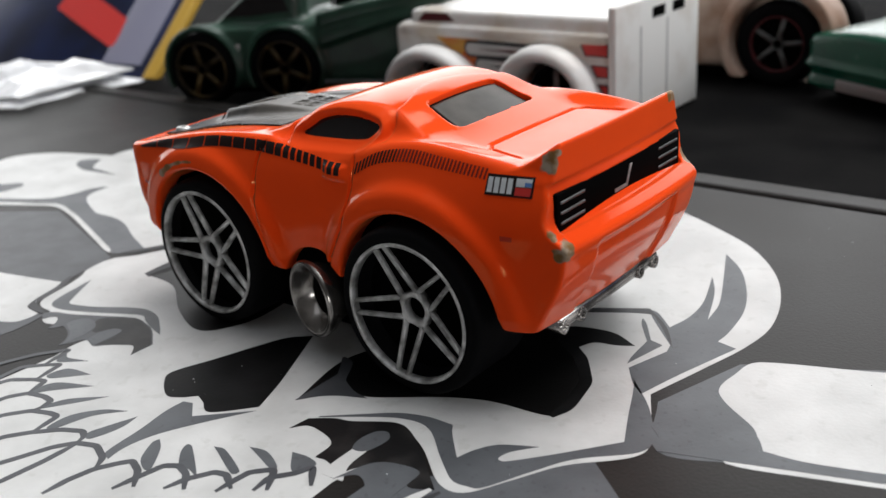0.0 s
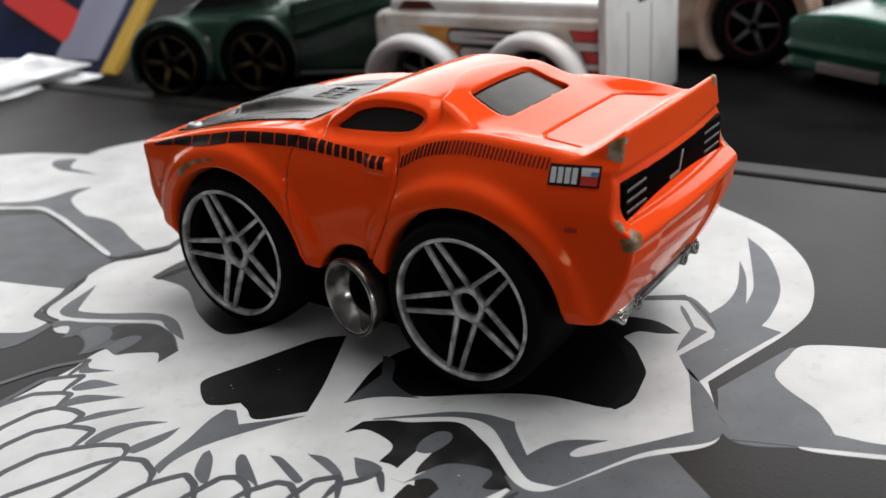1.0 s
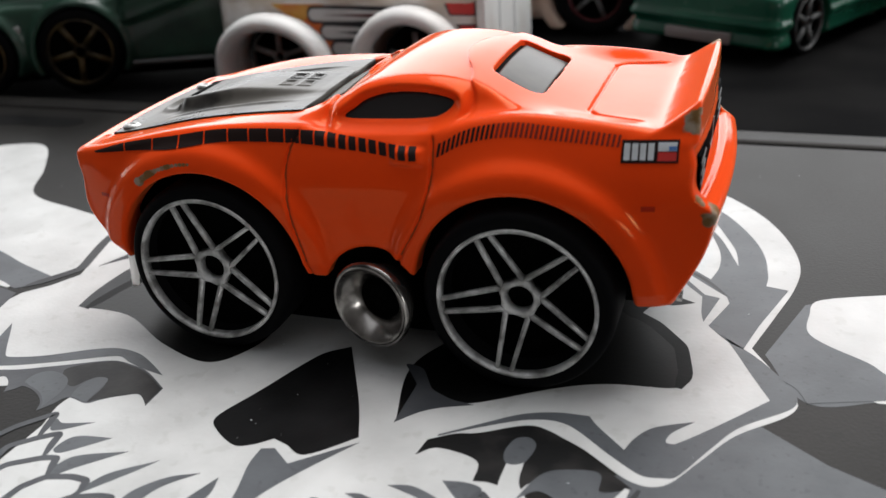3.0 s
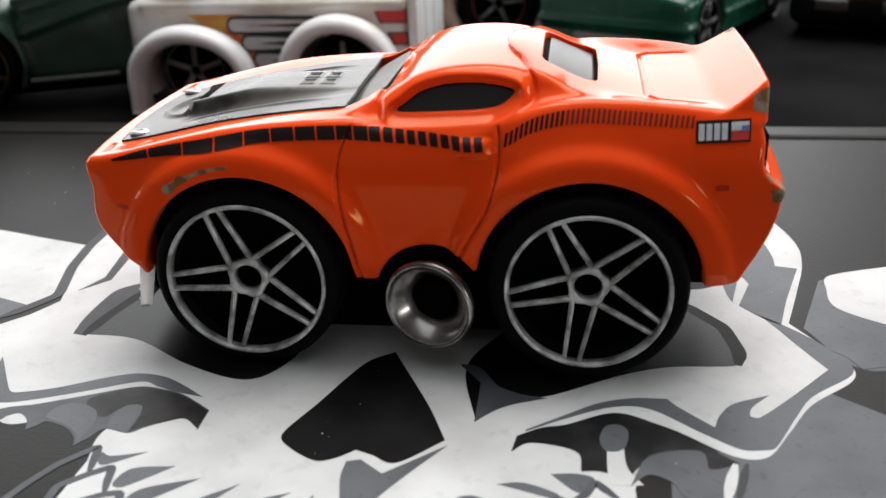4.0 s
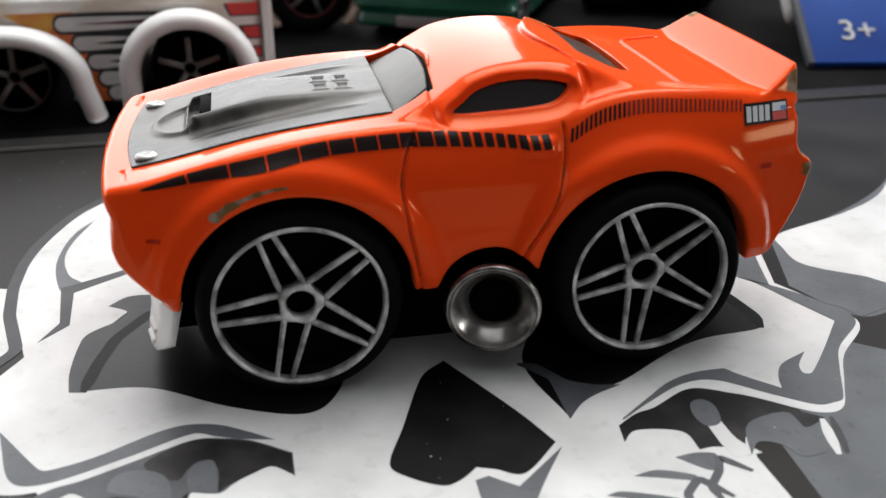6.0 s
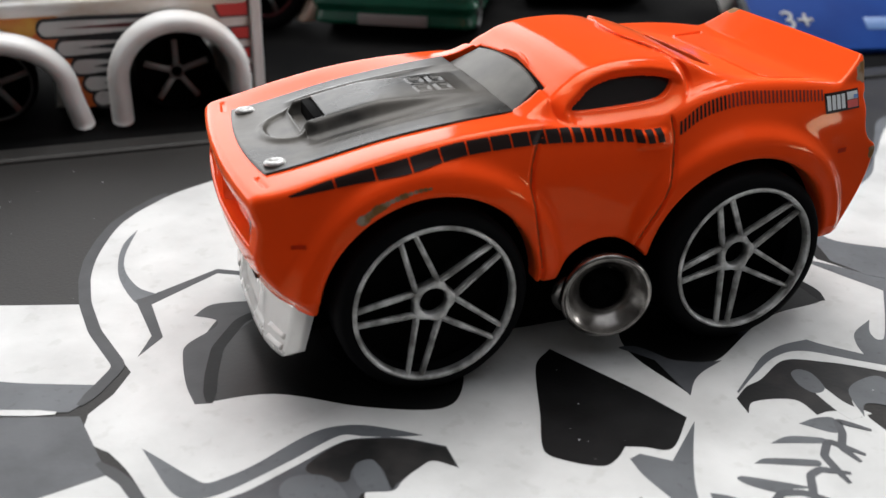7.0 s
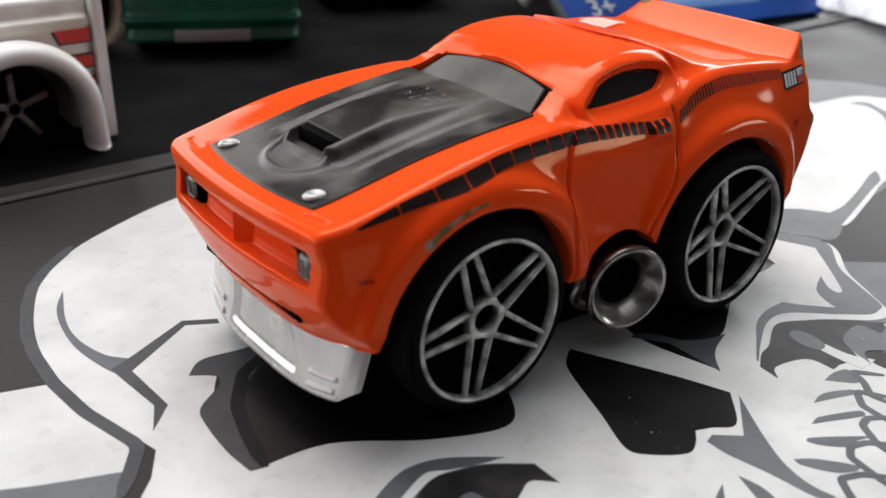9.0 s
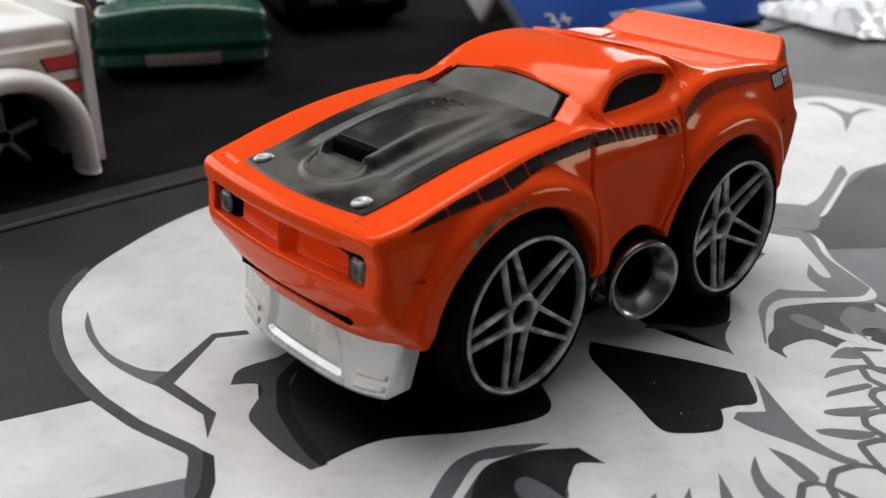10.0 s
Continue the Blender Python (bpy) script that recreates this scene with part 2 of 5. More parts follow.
def skin(field, lo, step):
    """The surface on which a field of distances is nought: vertices, quads and normals."""
    f = field.astype(np.float32)
    s = f < 0
    nx, ny, nz = f.shape
    count = sum(s[i:nx - 1 + i, j:ny - 1 + j, k:nz - 1 + k].astype(np.int8) for i in (0, 1) for j in (0, 1) for k in (0, 1))
    cells = np.argwhere((count > 0) & (count < 8))
    total, hits = np.zeros((len(cells), 3)), np.zeros(len(cells))
    corners = [(i, j, k) for i in (0, 1) for j in (0, 1) for k in (0, 1)]
    for a in corners:
        for b in corners:
            if sum(abs(p - q) for p, q in zip(a, b)) == 1 and a < b:
                fa, fb = (f[cells[:, 0] + c[0], cells[:, 1] + c[1], cells[:, 2] + c[2]] for c in (a, b))
                cut = (fa < 0) != (fb < 0)
                t = np.where(cut, fa / np.where(cut, fa - fb, 1), 0)
                total += np.where(cut[:, None], np.array(a) + t[:, None] * (np.array(b) - np.array(a)), 0)
                hits += cut
    place = cells + total / hits[:, None]
    number = np.full((nx - 1, ny - 1, nz - 1), -1, np.int64)
    number[tuple(cells.T)] = np.arange(len(cells))
    quads = []
    for axis in range(3):
        u, v = (axis + 1) % 3, (axis + 2) % 3
        one = np.argwhere(np.diff(s, axis=axis))
        one = one[(one[:, u] > 0) & (one[:, v] > 0) & (one[:, u] < f.shape[u] - 1) & (one[:, v] < f.shape[v] - 1)]
        ring = []
        for du, dv in ((-1, -1), (0, -1), (0, 0), (-1, 0)):
            c = one.copy()
            c[:, u] += du
            c[:, v] += dv
            ring.append(number[tuple(c.T)])
        q = np.stack(ring, 1)
        flip = ~s[tuple(one.T)]
        q[flip] = q[flip][:, ::-1]
        quads.append(q)
    base = np.clip(np.floor(place).astype(int), 1, np.array(f.shape) - 3)
    frac = place - base
    normal = np.zeros_like(place)
    for di, dj, dk in corners:
        i, j, k = base[:, 0] + di, base[:, 1] + dj, base[:, 2] + dk
        w = np.abs(1 - di - frac[:, 0]) * np.abs(1 - dj - frac[:, 1]) * np.abs(1 - dk - frac[:, 2])
        normal += w[:, None] * np.stack((f[i + 1, j, k] - f[i - 1, j, k], f[i, j + 1, k] - f[i, j - 1, k], f[i, j, k + 1] - f[i, j, k - 1]), 1)
    normal /= np.linalg.norm(normal, axis=1)[:, None] + 1e-12
    return np.array(lo) + place * step, np.concatenate(quads), normal


def lathe(profile, steps=64):
    """Turns a closed profile of (radius, along) round the y axis."""
    p = np.array(profile, float)
    a = np.linspace(0, 2 * np.pi, steps, endpoint=False)
    verts = np.stack((p[None, :, 0] * np.cos(a)[:, None], np.broadcast_to(p[None, :, 1], (steps, len(p))), p[None, :, 0] * np.sin(a)[:, None]), 2).reshape(-1, 3)
    n = len(p)
    faces = [(i * n + j, i * n + (j + 1) % n, (i + 1) % steps * n + (j + 1) % n, (i + 1) % steps * n + j) for i in range(steps) for j in range(n)]
    return verts, faces


def bevelled_box(lo, hi, bevel=0.3, segments=2):
    bm = bmesh.new()
    bmesh.ops.create_cube(bm, size=1)
    for v in bm.verts:
        v.co = [l + (c + 0.5) * (h - l) for c, l, h in zip(v.co, lo, hi)]
    bmesh.ops.bevel(bm, geom=bm.edges[:], offset=bevel, segments=segments, profile=0.5, affect="EDGES")
    return bm


def rounded(points, per=6):
    """A closed smooth outline through the points; a point with a third value 1 is kept as a corner."""
    out, n = [], len(points)
    for i in range(n):
        p0, p1, p2, p3 = (points[(i + k) % n] for k in (-1, 0, 1, 2))
        sharp1, sharp2 = len(p1) > 2, len(p2) > 2
        a, b = np.array(p1[:2], float), np.array(p2[:2], float)
        ta = (b - a) * 0.9 if sharp1 else (b - np.array(p0[:2])) / 2
        tb = (b - a) * 0.9 if sharp2 else (np.array(p3[:2]) - a) / 2
        span = np.linalg.norm(b - a)
        ta, tb = (v * min(1.0, 1.2 * span / (np.linalg.norm(v) + 1e-9)) for v in (ta, tb))
        for s in range(per):
            t = s / per
            out.append(tuple((2 * t**3 - 3 * t**2 + 1) * a + (t**3 - 2 * t**2 + t) * ta + (3 * t**2 - 2 * t**3) * b + (t**3 - t**2) * tb))
    return out


def ink(name, points, mat, parent, height, per=6):
    """A flat printed shape as a thin layer of ink lying on the board."""
    out = rounded(points, per)
    n = len(out)
    area = sum(out[i][0] * out[(i + 1) % n][1] - out[(i + 1) % n][0] * out[i][1] for i in range(n))
    if area < 0:
        out.reverse()
    bm = bmesh.new()
    top = [bm.verts.new((x, y, height)) for x, y in out]
    low = [bm.verts.new((x, y, -0.05)) for x, y in out]
    for a, b, c in tessellate_polygon([[Vector((x, y, 0)) for x, y in out]]):
        bm.faces.new((top[a], top[b], top[c]))
    for i in range(n):
        bm.faces.new((top[i], low[i], low[(i + 1) % n], top[(i + 1) % n]))
    bmesh.ops.recalc_face_normals(bm, faces=bm.faces)
    return part(name, bm, mat, parent, smooth=False)


def ink_line(name, points, mat, parent, height, width):
    """A printed line of even width that thins at both ends."""
    p = np.array([q[:2] for q in points], float)
    s = np.r_[0, np.cumsum(np.linalg.norm(np.diff(p, axis=0), axis=1))]
    t = np.linspace(0, s[-1], 10 * len(p))
    x, y = np.interp(t, s, p[:, 0]), np.interp(t, s, p[:, 1])
    for _ in range(3):
        x[1:-1], y[1:-1] = (x[:-2] + 2 * x[1:-1] + x[2:]) / 4, (y[:-2] + 2 * y[1:-1] + y[2:]) / 4
    dx, dy = np.gradient(x), np.gradient(y)
    d = np.hypot(dx, dy) + 1e-9
    w = width / 2 * (0.45 + 0.55 * np.clip(np.minimum(t, s[-1] - t) / 1.5, 0, 1))
    left, right = np.stack((x - dy / d * w, y + dx / d * w), 1), np.stack((x + dy / d * w, y - dx / d * w), 1)
    n = len(t)
    v = [(*q, h) for h in (height, -0.05) for side in (left, right) for q in side]
    f = [(i, n + i, n + i + 1, i + 1) for i in range(n - 1)] + [(i, i + 1, 2 * n + i + 1, 2 * n + i) for i in range(n - 1)] + [(n + i + 1, n + i, 3 * n + i, 3 * n + i + 1) for i in range(n - 1)]
    return mesh(name, v, f, mat, parent, False)


# ---- setting ----
def plain_box(name, lo, hi, mat, label):
    bm = bmesh.new()
    bmesh.ops.create_cube(bm, size=1)
    for v in bm.verts:
        v.co = [l + (c + 0.5) * (h - l) for c, l, h in zip(v.co, lo, hi)]
    return tagged(part(name, bm, mat, None, smooth=False), label, "wall" if "wall" in name else name, kind="structure")


def wall_with_window(name, y0, y1, x0, x1, wx0, wx1, wz0, wz1, top, label):
    bm = bmesh.new()
    for lo, hi in (((x0, y0, -50), (wx0, y1, top)), ((wx1, y0, -50), (x1, y1, top)), ((wx0, y0, -50), (wx1, y1, wz0)), ((wx0, y0, wz1), (wx1, y1, top))):
        c = bmesh.ops.create_cube(bm, size=1)["verts"]
        for v in c:
            v.co = [l + (q + 0.5) * (h - l) for q, l, h in zip(v.co, lo, hi)]
    return tagged(part(name, bm, WALL, None, smooth=False), label, "wall", kind="structure")


# unseen walls, added to block the low sky and shape reflections
wall_with_window("unseen_wall_north", 2000, 2100, -2600, 2600, -2450, 600, 150, 1500, 2300, "unseen grey wall with a wide window opening, added to shape the light")
east = wall_with_window("unseen_wall_east", -2600, -2500, -2500, 0, -2460, -1460, 230, 670, 4300, "unseen grey side wall with a low window opening, added to shape the light")
northeast = wall_with_window("unseen_wall_northeast", -2600, -2500, 0, 2000, 460, 1840, 500, 1500, 4300, "unseen grey side wall with a tall window opening, added to shape the light")
west = wall_with_window("unseen_wall_west", 2500, 2600, -2500, 2000, -100, 1880, 100, 1200, 4300, "unseen grey side wall with a broad low opening for the added west lamp")
for side_wall in (east, northeast, west):
    side_wall.data.transform(pose(0, 0, 0, 0, 0, 90))
plain_box("unseen_wall_south", (-2600, -2600, -50), (2600, -2500, 3800), WALL, "unseen grey wall added behind the camera to block light")
plain_box("floor", (-2500, -2500, -60), (2500, 2000, -6), FLOOR, "black rubber floor under the board")

# the board: its printed top, a rounded ledge at the back, then a black mat
board = tagged(empty("board"), "dark grey board printed with a white and grey skull", "board")
part("panel", bevelled_box((-190, -170, -5.9), (190, 48.6, 0.0), 0.3), BOARD, board, smooth=False)
ledge = part("ledge", bevelled_box((-190, 48.7, -5.9), (190, 53.6, 0.35), 0.9, 4), BOARD, board, "raised rounded ledge along the board's edge", False)
mat = tagged(part("mat", bevelled_box((-260, 53.7, -5.9), (260, 420, -1.6), 0.4), FLOOR, None, smooth=False), "black rubber play mat behind the board", "mat")

# the printed skull, about its own middle line
def skull(points, flip=False):
    return [((-p[0] if flip else p[0]) - 2.5, *p[1:]) for p in points]


HALF = [(0, 41.2), (9, 40.3), (16, 38.5), (22.5, 35.2), (28.5, 31.2), (33.3, 25.6), (36.2, 19.6), (37.6, 13.5), (37.2, 8.5), (35.8, 3.2), (33.8, -3.6, 1), (37.4, -10.6), (36.9, -13), (33.2, -16.6), (30.9, -20.4), (28.8, -23.6), (26.4, -23.6), (22.1, -20.4), (18.0, -19.0)]
JAW = [(20, -24.5), (19.5, -28, 1), (21, -60, 1), (0, -62)]
outline = HALF + JAW
LEFT = [(-9, 40.3), (-16, 38.4), (-22, 35.7), (-26.7, 33.0), (-30.4, 29.6), (-32.6, 26.5), (-34.2, 22.8), (-35.5, 18.6), (-36.2, 14.5), (-36.4, 9.5), (-35.8, 4.0)]
ink("skull_face", skull(outline[:-1]) + skull([JAW[-1]]) + skull(outline[10:-1][::-1], True) + skull(LEFT[::-1]), WHITE_INK, board, 0.02)
RIGHT_SOCKET = [(8, -20.8, 1), (10.5, -17.9), (13.7, -16.7), (19, -13.4), (23, -11.8), (28.2, -11.2), (28.9, -9.5), (28.1, -4.7), (25.5, -1.2), (20, 3), (13, 0), (9, -7), (6.5, -13)]
LEFT_SOCKET = [(-29.5, -9.8, 1), (-23.4, -10.3), (-17.2, -14.2), (-11.6, -16.3), (-9, -14.2), (-8, -10), (-10, -2), (-18, 4), (-24, 4.3), (-27.3, 0.5), (-29, -5)]
ink("eye_socket", skull(RIGHT_SOCKET), SOCKET_INK, board, 0.034)
ink("eye_socket", skull(LEFT_SOCKET), SOCKET_INK, board, 0.034)
ink_line("socket_edge", skull([(28.5, -11.2), (28.9, -9), (28.1, -4.7), (25.5, -1.2), (20, 3)]), BLACK_INK, board, 0.042, 1.2)
ink_line("socket_edge", skull([(-28.4, -10), (-27.7, -6), (-26.6, -2), (-24, 2), (-20, 4)]), BLACK_INK, board, 0.042, 1.1)
ink("socket_wedge", skull([(6.0, -12.6), (6.7, -13.7), (7.9, -15.4, 1), (7.9, -19.0), (7.9, -20.9, 1), (8.8, -19.8), (9.7, -18.9), (11.0, -18.1), (13.3, -17.2, 1), (11.5, -16.9), (10.0, -16.2), (9.2, -15.6), (7.6, -13.0)]), HOLLOW_INK, board, 0.038)
ink("nose_hole", skull([(0.2, -11, 1), (4.2, -19), (6.0, -23.4, 1), (2.9, -26.4), (1.0, -25.6), (-0.3, -25.1, 1), (-1.6, -26.2), (-3, -26.6), (-5.2, -25.2), (-6.2, -23.6), (-4.6, -19.5), (-2, -13)]), BLACK_INK, board, 0.05)
ink("grey_field", skull([(22, -26, 1), (29.5, -20, 1), (33.8, -14, 1), (39.6, -18.6, 1), (62, -30, 1), (62, -70, 1), (20, -70, 1)]), GREY_INK, board, 0.012)
ink("temple_shade", skull([(26.1, 11.0), (27.1, 10.9), (29.5, 8.6, 1), (30.1, 11.6), (29.8, 15.5), (27.9, 21.8, 1), (29.9, 17.9), (31.9, 11.9, 1), (31.2, 16.3), (26.6, 28.3, 1), (29.9, 24.7), (32.7, 19.5), (34.2, 15.0), (34.7, 10.4), (34.6, 8.2, 1), (36.6, 7.7, 1), (35.6, 4.6), (34.3, 0.5), (33.1, -4.0, 1), (31.7, -2.8), (30.0, -0.5, 1), (31.5, 4.0, 1), (31.2, 5.3, 1), (27.7, 9.0)]), GREY_INK, board, 0.04)
ink("brow_chevron", skull([(26.4, 9.0), (27.3, 8.1), (29.2, 5.3, 1), (30.6, 4.9, 1), (29.5, 0.1, 1), (29.2, 1.7), (29.0, 4.9, 1), (26.9, 7.8)]), GREY_INK, board, 0.04)
ink("brow_line", skull([(18.4, 7.3, 1), (25.9, 11.4, 1), (29.2, 8.5), (31.7, 4.8, 1), (30.5, 6.2), (28.1, 9.0), (26.2, 10.2), (19.0, 6.4, 1)]), DARK_INK, board, 0.045)
ink("lash", skull([(20.8, 3.5), (25.1, 4.9), (28.5, 3.5, 1), (26.9, 2.7), (24.8, 2.1), (23.3, -0.5)]), BLACK_INK, board, 0.04)
ink("jaw_shade", skull([(11.8, -21.6, 1), (14.7, -19.4), (17.2, -17.6), (19.8, -16.7), (22.4, -16.6, 1), (23.2, -17.7), (25.6, -20.2, 1), (26.2, -18.5), (27.4, -16.9), (30.2, -15.5, 1), (28.7, -17.3), (28.4, -18.5), (29.1, -18.6), (31.8, -15.7), (35.5, -11.3, 1), (33.8, -7.5), (32.6, -4.6), (31.5, -2.2, 1), (34.6, -5.5), (36.7, -8.7), (37.5, -10.7), (36.9, -12.3), (33.5, -15.4), (31.7, -18.4), (29.6, -22.4), (28.6, -22.8), (27.1, -22.8), (24.5, -20.9), (21.0, -18.1), (18.1, -18.1), (14.7, -19.9), (11.8, -21.8, 1)]), GREY_INK, board, 0.04)
ink("cheek_hollow", skull([(10.9, -24.4, 1), (11.2, -22.4, 1), (13.0, -21.2), (14.7, -20.7), (18.0, -18.9), (20.1, -19.3), (22.9, -21.3), (26.1, -23.9), (26.8, -24.5, 1), (25.0, -25.3), (24.3, -24.7), (24.3, -23.3), (21.9, -23.5), (19.8, -25.6), (19.0, -27.7, 1), (18.4, -26.7), (17.1, -26.2), (15.9, -26.3, 1), (15.5, -24.0), (12.3, -23.2)]), SMUDGE_INK, board, 0.03)
ink("cheek_tooth", skull([(17.2, -22.5), (17.6, -20.8), (18.6, -20.4), (19.3, -21.3), (18.9, -23.4), (17.7, -23.8)]), GREY_INK, board, 0.045)
ink("cheek_root", skull([(17.7, -23.5, 1), (18.9, -23.4, 1), (19.1, -25.7), (20.1, -27.5, 1), (18.0, -27.7, 1), (17.7, -26.1)]), WHITE_INK, board, 0.044)
ink("cheek_tongue", skull([(19.2, -27.7, 1), (20.3, -24.6), (21.9, -23.5), (24.3, -23.3), (24.6, -25.2), (24.6, -28.4, 1), (22.8, -28.5), (22.0, -27.0), (20.5, -26.3)]), GREY_INK, board, 0.045)
ink_line("jaw_edge", skull([(26.5, -24.6), (26.0, -26.4), (25.4, -28.8)]), WHITE_INK, board, 0.05, 0.8)
ink_line("jaw_edge", skull([(27.3, -24.5), (26.8, -26.3), (26.1, -28.8)]), DARK_INK, board, 0.05, 0.6)
ink("bone_shade", skull([(38.3, -11.1), (34.9, -4.4, 1), (38.1, 5.2, 1), (49, 10.5), (58, 16.5), (66, 25), (74, 32), (86, 31), (97, 20), (98, 0), (85, -7), (70, -5), (53.9, -6.8), (45, -9)]), GREY_INK, board, 0.016)
ink("bone_face", skull([(39.4, 6.4), (38.4, 3.1), (38.3, 0.2), (39.8, -1.7), (42.9, -3.9), (43.9, -5.2), (44.2, -6.3, 1), (43.3, -9.8), (51.6, -7.5), (60.1, -4.9), (66.9, -5.8), (76, -7), (88, -2), (92.9, 6.7), (92.7, 11.1), (91.4, 15.3), (88.2, 18.1), (80.5, 19, 1), (79.2, 23.2), (74, 30), (62, 20), (56, 14), (49.1, 10.1)]), WHITE_INK, board, 0.022)
ink("bone_shade", skull([(-36, 0, 1), (-36.4, -4.8, 1), (-38.2, -7.6, 1), (-42, -6.2), (-50, -3), (-58, 1), (-55, 8)]), GREY_INK, board, 0.016)
ink("bone_face", skull([(-37.4, 9.4, 1), (-46, 12), (-55, 15.5), (-60, 24), (-67, 32.5), (-75, 30), (-79.2, 23.2), (-79.2, 19.6, 1), (-84.8, 18), (-90.4, 16), (-94.4, 13), (-95.8, 9.4), (-92, 2), (-85, -3), (-77, -5), (-72.5, -4), (-66, -0.6), (-61, -0.3), (-50, 0.5), (-41.5, -2.8), (-36.4, -4.7, 1), (-34.1, -2.1, 1)]), WHITE_INK, board, 0.022)
ink("bone_strip", skull([(47.3, -8.2, 1), (53.8, -5.9, 1), (53.9, -6.4, 1), (48.6, -8.3)]), WHITE_INK, board, 0.02)
ink_line("skull_edge", skull([(-27.2, 33.4), (-31.0, 29.7), (-33.3, 26.6), (-34.9, 22.8), (-36.2, 18.6), (-36.8, 14.5), (-36.9, 9.4), (-36.3, 4.0), (-34.6, -2.4), (-36.4, -5.2), (-37.9, -7.2)]), DARK_INK, board, 0.05, 1.1)
ink("temple_line", skull([(-31.1, 24.4, 1), (-32.7, 21.3), (-33.5, 17.5), (-33.6, 13.1), (-32.6, 8.3), (-31.5, 7.0, 1), (-30.7, 9.4, 1), (-32.1, 11.2), (-33.0, 15.0), (-32.7, 18.9)]), GREY_INK, board, 0.04)
ink("brow_line", skull([(-21.8, 11.2, 1), (-22.0, 10.4, 1), (-24.6, 11.8, 1), (-31.2, 7.4, 1), (-30.8, 1.2, 1), (-33.1, -1.4, 1), (-31.7, 1.7, 1), (-32.5, 8.6, 1), (-30.7, 9.4), (-24.5, 12.7, 1)]), DARK_INK, board, 0.045)
ink("socket_shade", skull([(-27.8, 4.1, 1), (-25.9, 5.7), (-22.3, 5.3), (-20.7, 5.5), (-21.7, 2.9), (-26.2, -1.3), (-27.9, -4.7), (-28.5, -8.7), (-28.1, -10.1, 1), (-29.5, -9.8, 1), (-29.8, -6.8), (-29.6, -2.9), (-29.0, -0.7), (-26.3, 1.5), (-26.1, 2.8)]), DARK_INK, board, 0.035)
ink("cheek_swoosh", skull([(-34.0, -5.0, 1), (-37.3, -8.6, 1), (-37.6, -11.0), (-36.0, -14.1), (-34.9, -16.7), (-33.8, -20.4), (-32.6, -21.6), (-30.6, -21.9), (-28.0, -21.4), (-24, -19.7), (-21, -16.5, 1), (-26, -12, 1)]), WHITE_INK, board, 0.0235)
ink("lower_bone", skull([(-36.8, -15.9, 1), (-41.5, -17.2), (-47, -18.1), (-60, -20.5), (-78, -25, 1), (-78, -48, 1), (-45, -34, 1), (-33, -27.3), (-30.7, -25.2), (-30.7, -23.0, 1), (-33.2, -22.8), (-34.1, -21.9), (-34.3, -19.6), (-35.5, -17.2)]), WHITE_INK, board, 0.021)
ink("jaw_strip", skull([(-42, -31.5, 1), (-32.2, -26.3), (-30.8, -25.4), (-30.4, -23.0, 1), (-29.6, -23.2), (-29.1, -25.8), (-29.2, -28.0), (-30.5, -29.5), (-41, -34.5, 1)]), HOLLOW_INK, board, 0.03)
ink_line("cheek_edge", skull([(-36.9, -14.9), (-35.2, -17.6), (-34.2, -20.8), (-33.5, -22.1), (-31.8, -22.5), (-30.2, -22.6)]), DARK_INK, board, 0.049, 0.9)
ink("cheek_shade", skull([(-33.8, -14.2, 1), (-33.1, -15.2), (-30.4, -19.2), (-29.6, -19.6), (-26.6, -18.7), (-22.8, -16.7), (-20.5, -16.0), (-18.1, -16.4), (-15.9, -17.7), (-14.0, -19.1, 1), (-16.1, -18.6), (-18.1, -17.9), (-19.9, -17.2), (-24.0, -19.0), (-27.6, -20.5), (-29.7, -21.1), (-31.4, -20.9), (-32.4, -19.6), (-33.2, -16.6)]), GREY_INK, board, 0.04)
ink("cheek_hollow", skull([(-30.2, -22.6), (-29, -21.7), (-27.2, -21.2), (-23.8, -19.7), (-19.9, -18.0), (-17.6, -18.2), (-15.6, -18.9), (-12.8, -20.9, 1), (-12.8, -22.1), (-12.8, -23.6, 1), (-13.5, -22.6), (-14.3, -22.1), (-15.6, -22.6), (-17, -23.6), (-18, -24.4), (-20, -24), (-20.7, -25.2), (-21.4, -26.3, 1), (-21.9, -25.2), (-23.1, -24.1), (-25, -23.4), (-25.5, -24), (-26.1, -24.6, 1), (-26.7, -23.3), (-27.7, -22.5), (-28.5, -22.9), (-28.9, -23.5)]), HOLLOW_INK, board, 0.03)
ink("hollow_smudge", skull([(-23.1, -20.1), (-19.9, -18.1), (-17.5, -18.4), (-15.6, -19.1), (-12.9, -21.0, 1), (-12.9, -23.4, 1), (-14.3, -22.2), (-15.6, -22.7), (-17.5, -23.8), (-18.0, -24.2), (-18.1, -21.5), (-19.8, -21.1), (-20.6, -22.4), (-21.6, -22.1)]), SMUDGE_INK, board, 0.034)
ink("cheek_tooth", skull([(-25.4, -22.7), (-25.2, -21.5), (-24.2, -20.8), (-22.8, -21.0), (-21.6, -21.9), (-21.1, -23.8), (-21.3, -25.9, 1), (-21.8, -25.0), (-23.0, -23.9), (-24.8, -23.1)]), GREY_INK, board, 0.045)
ink("cheek_tooth", skull([(-19.9, -23.7), (-20.1, -22.1), (-19.6, -20.8), (-18.4, -20.7), (-18.1, -22.1), (-18.2, -24.2), (-19.0, -24.0)]), GREY_INK, board, 0.045)
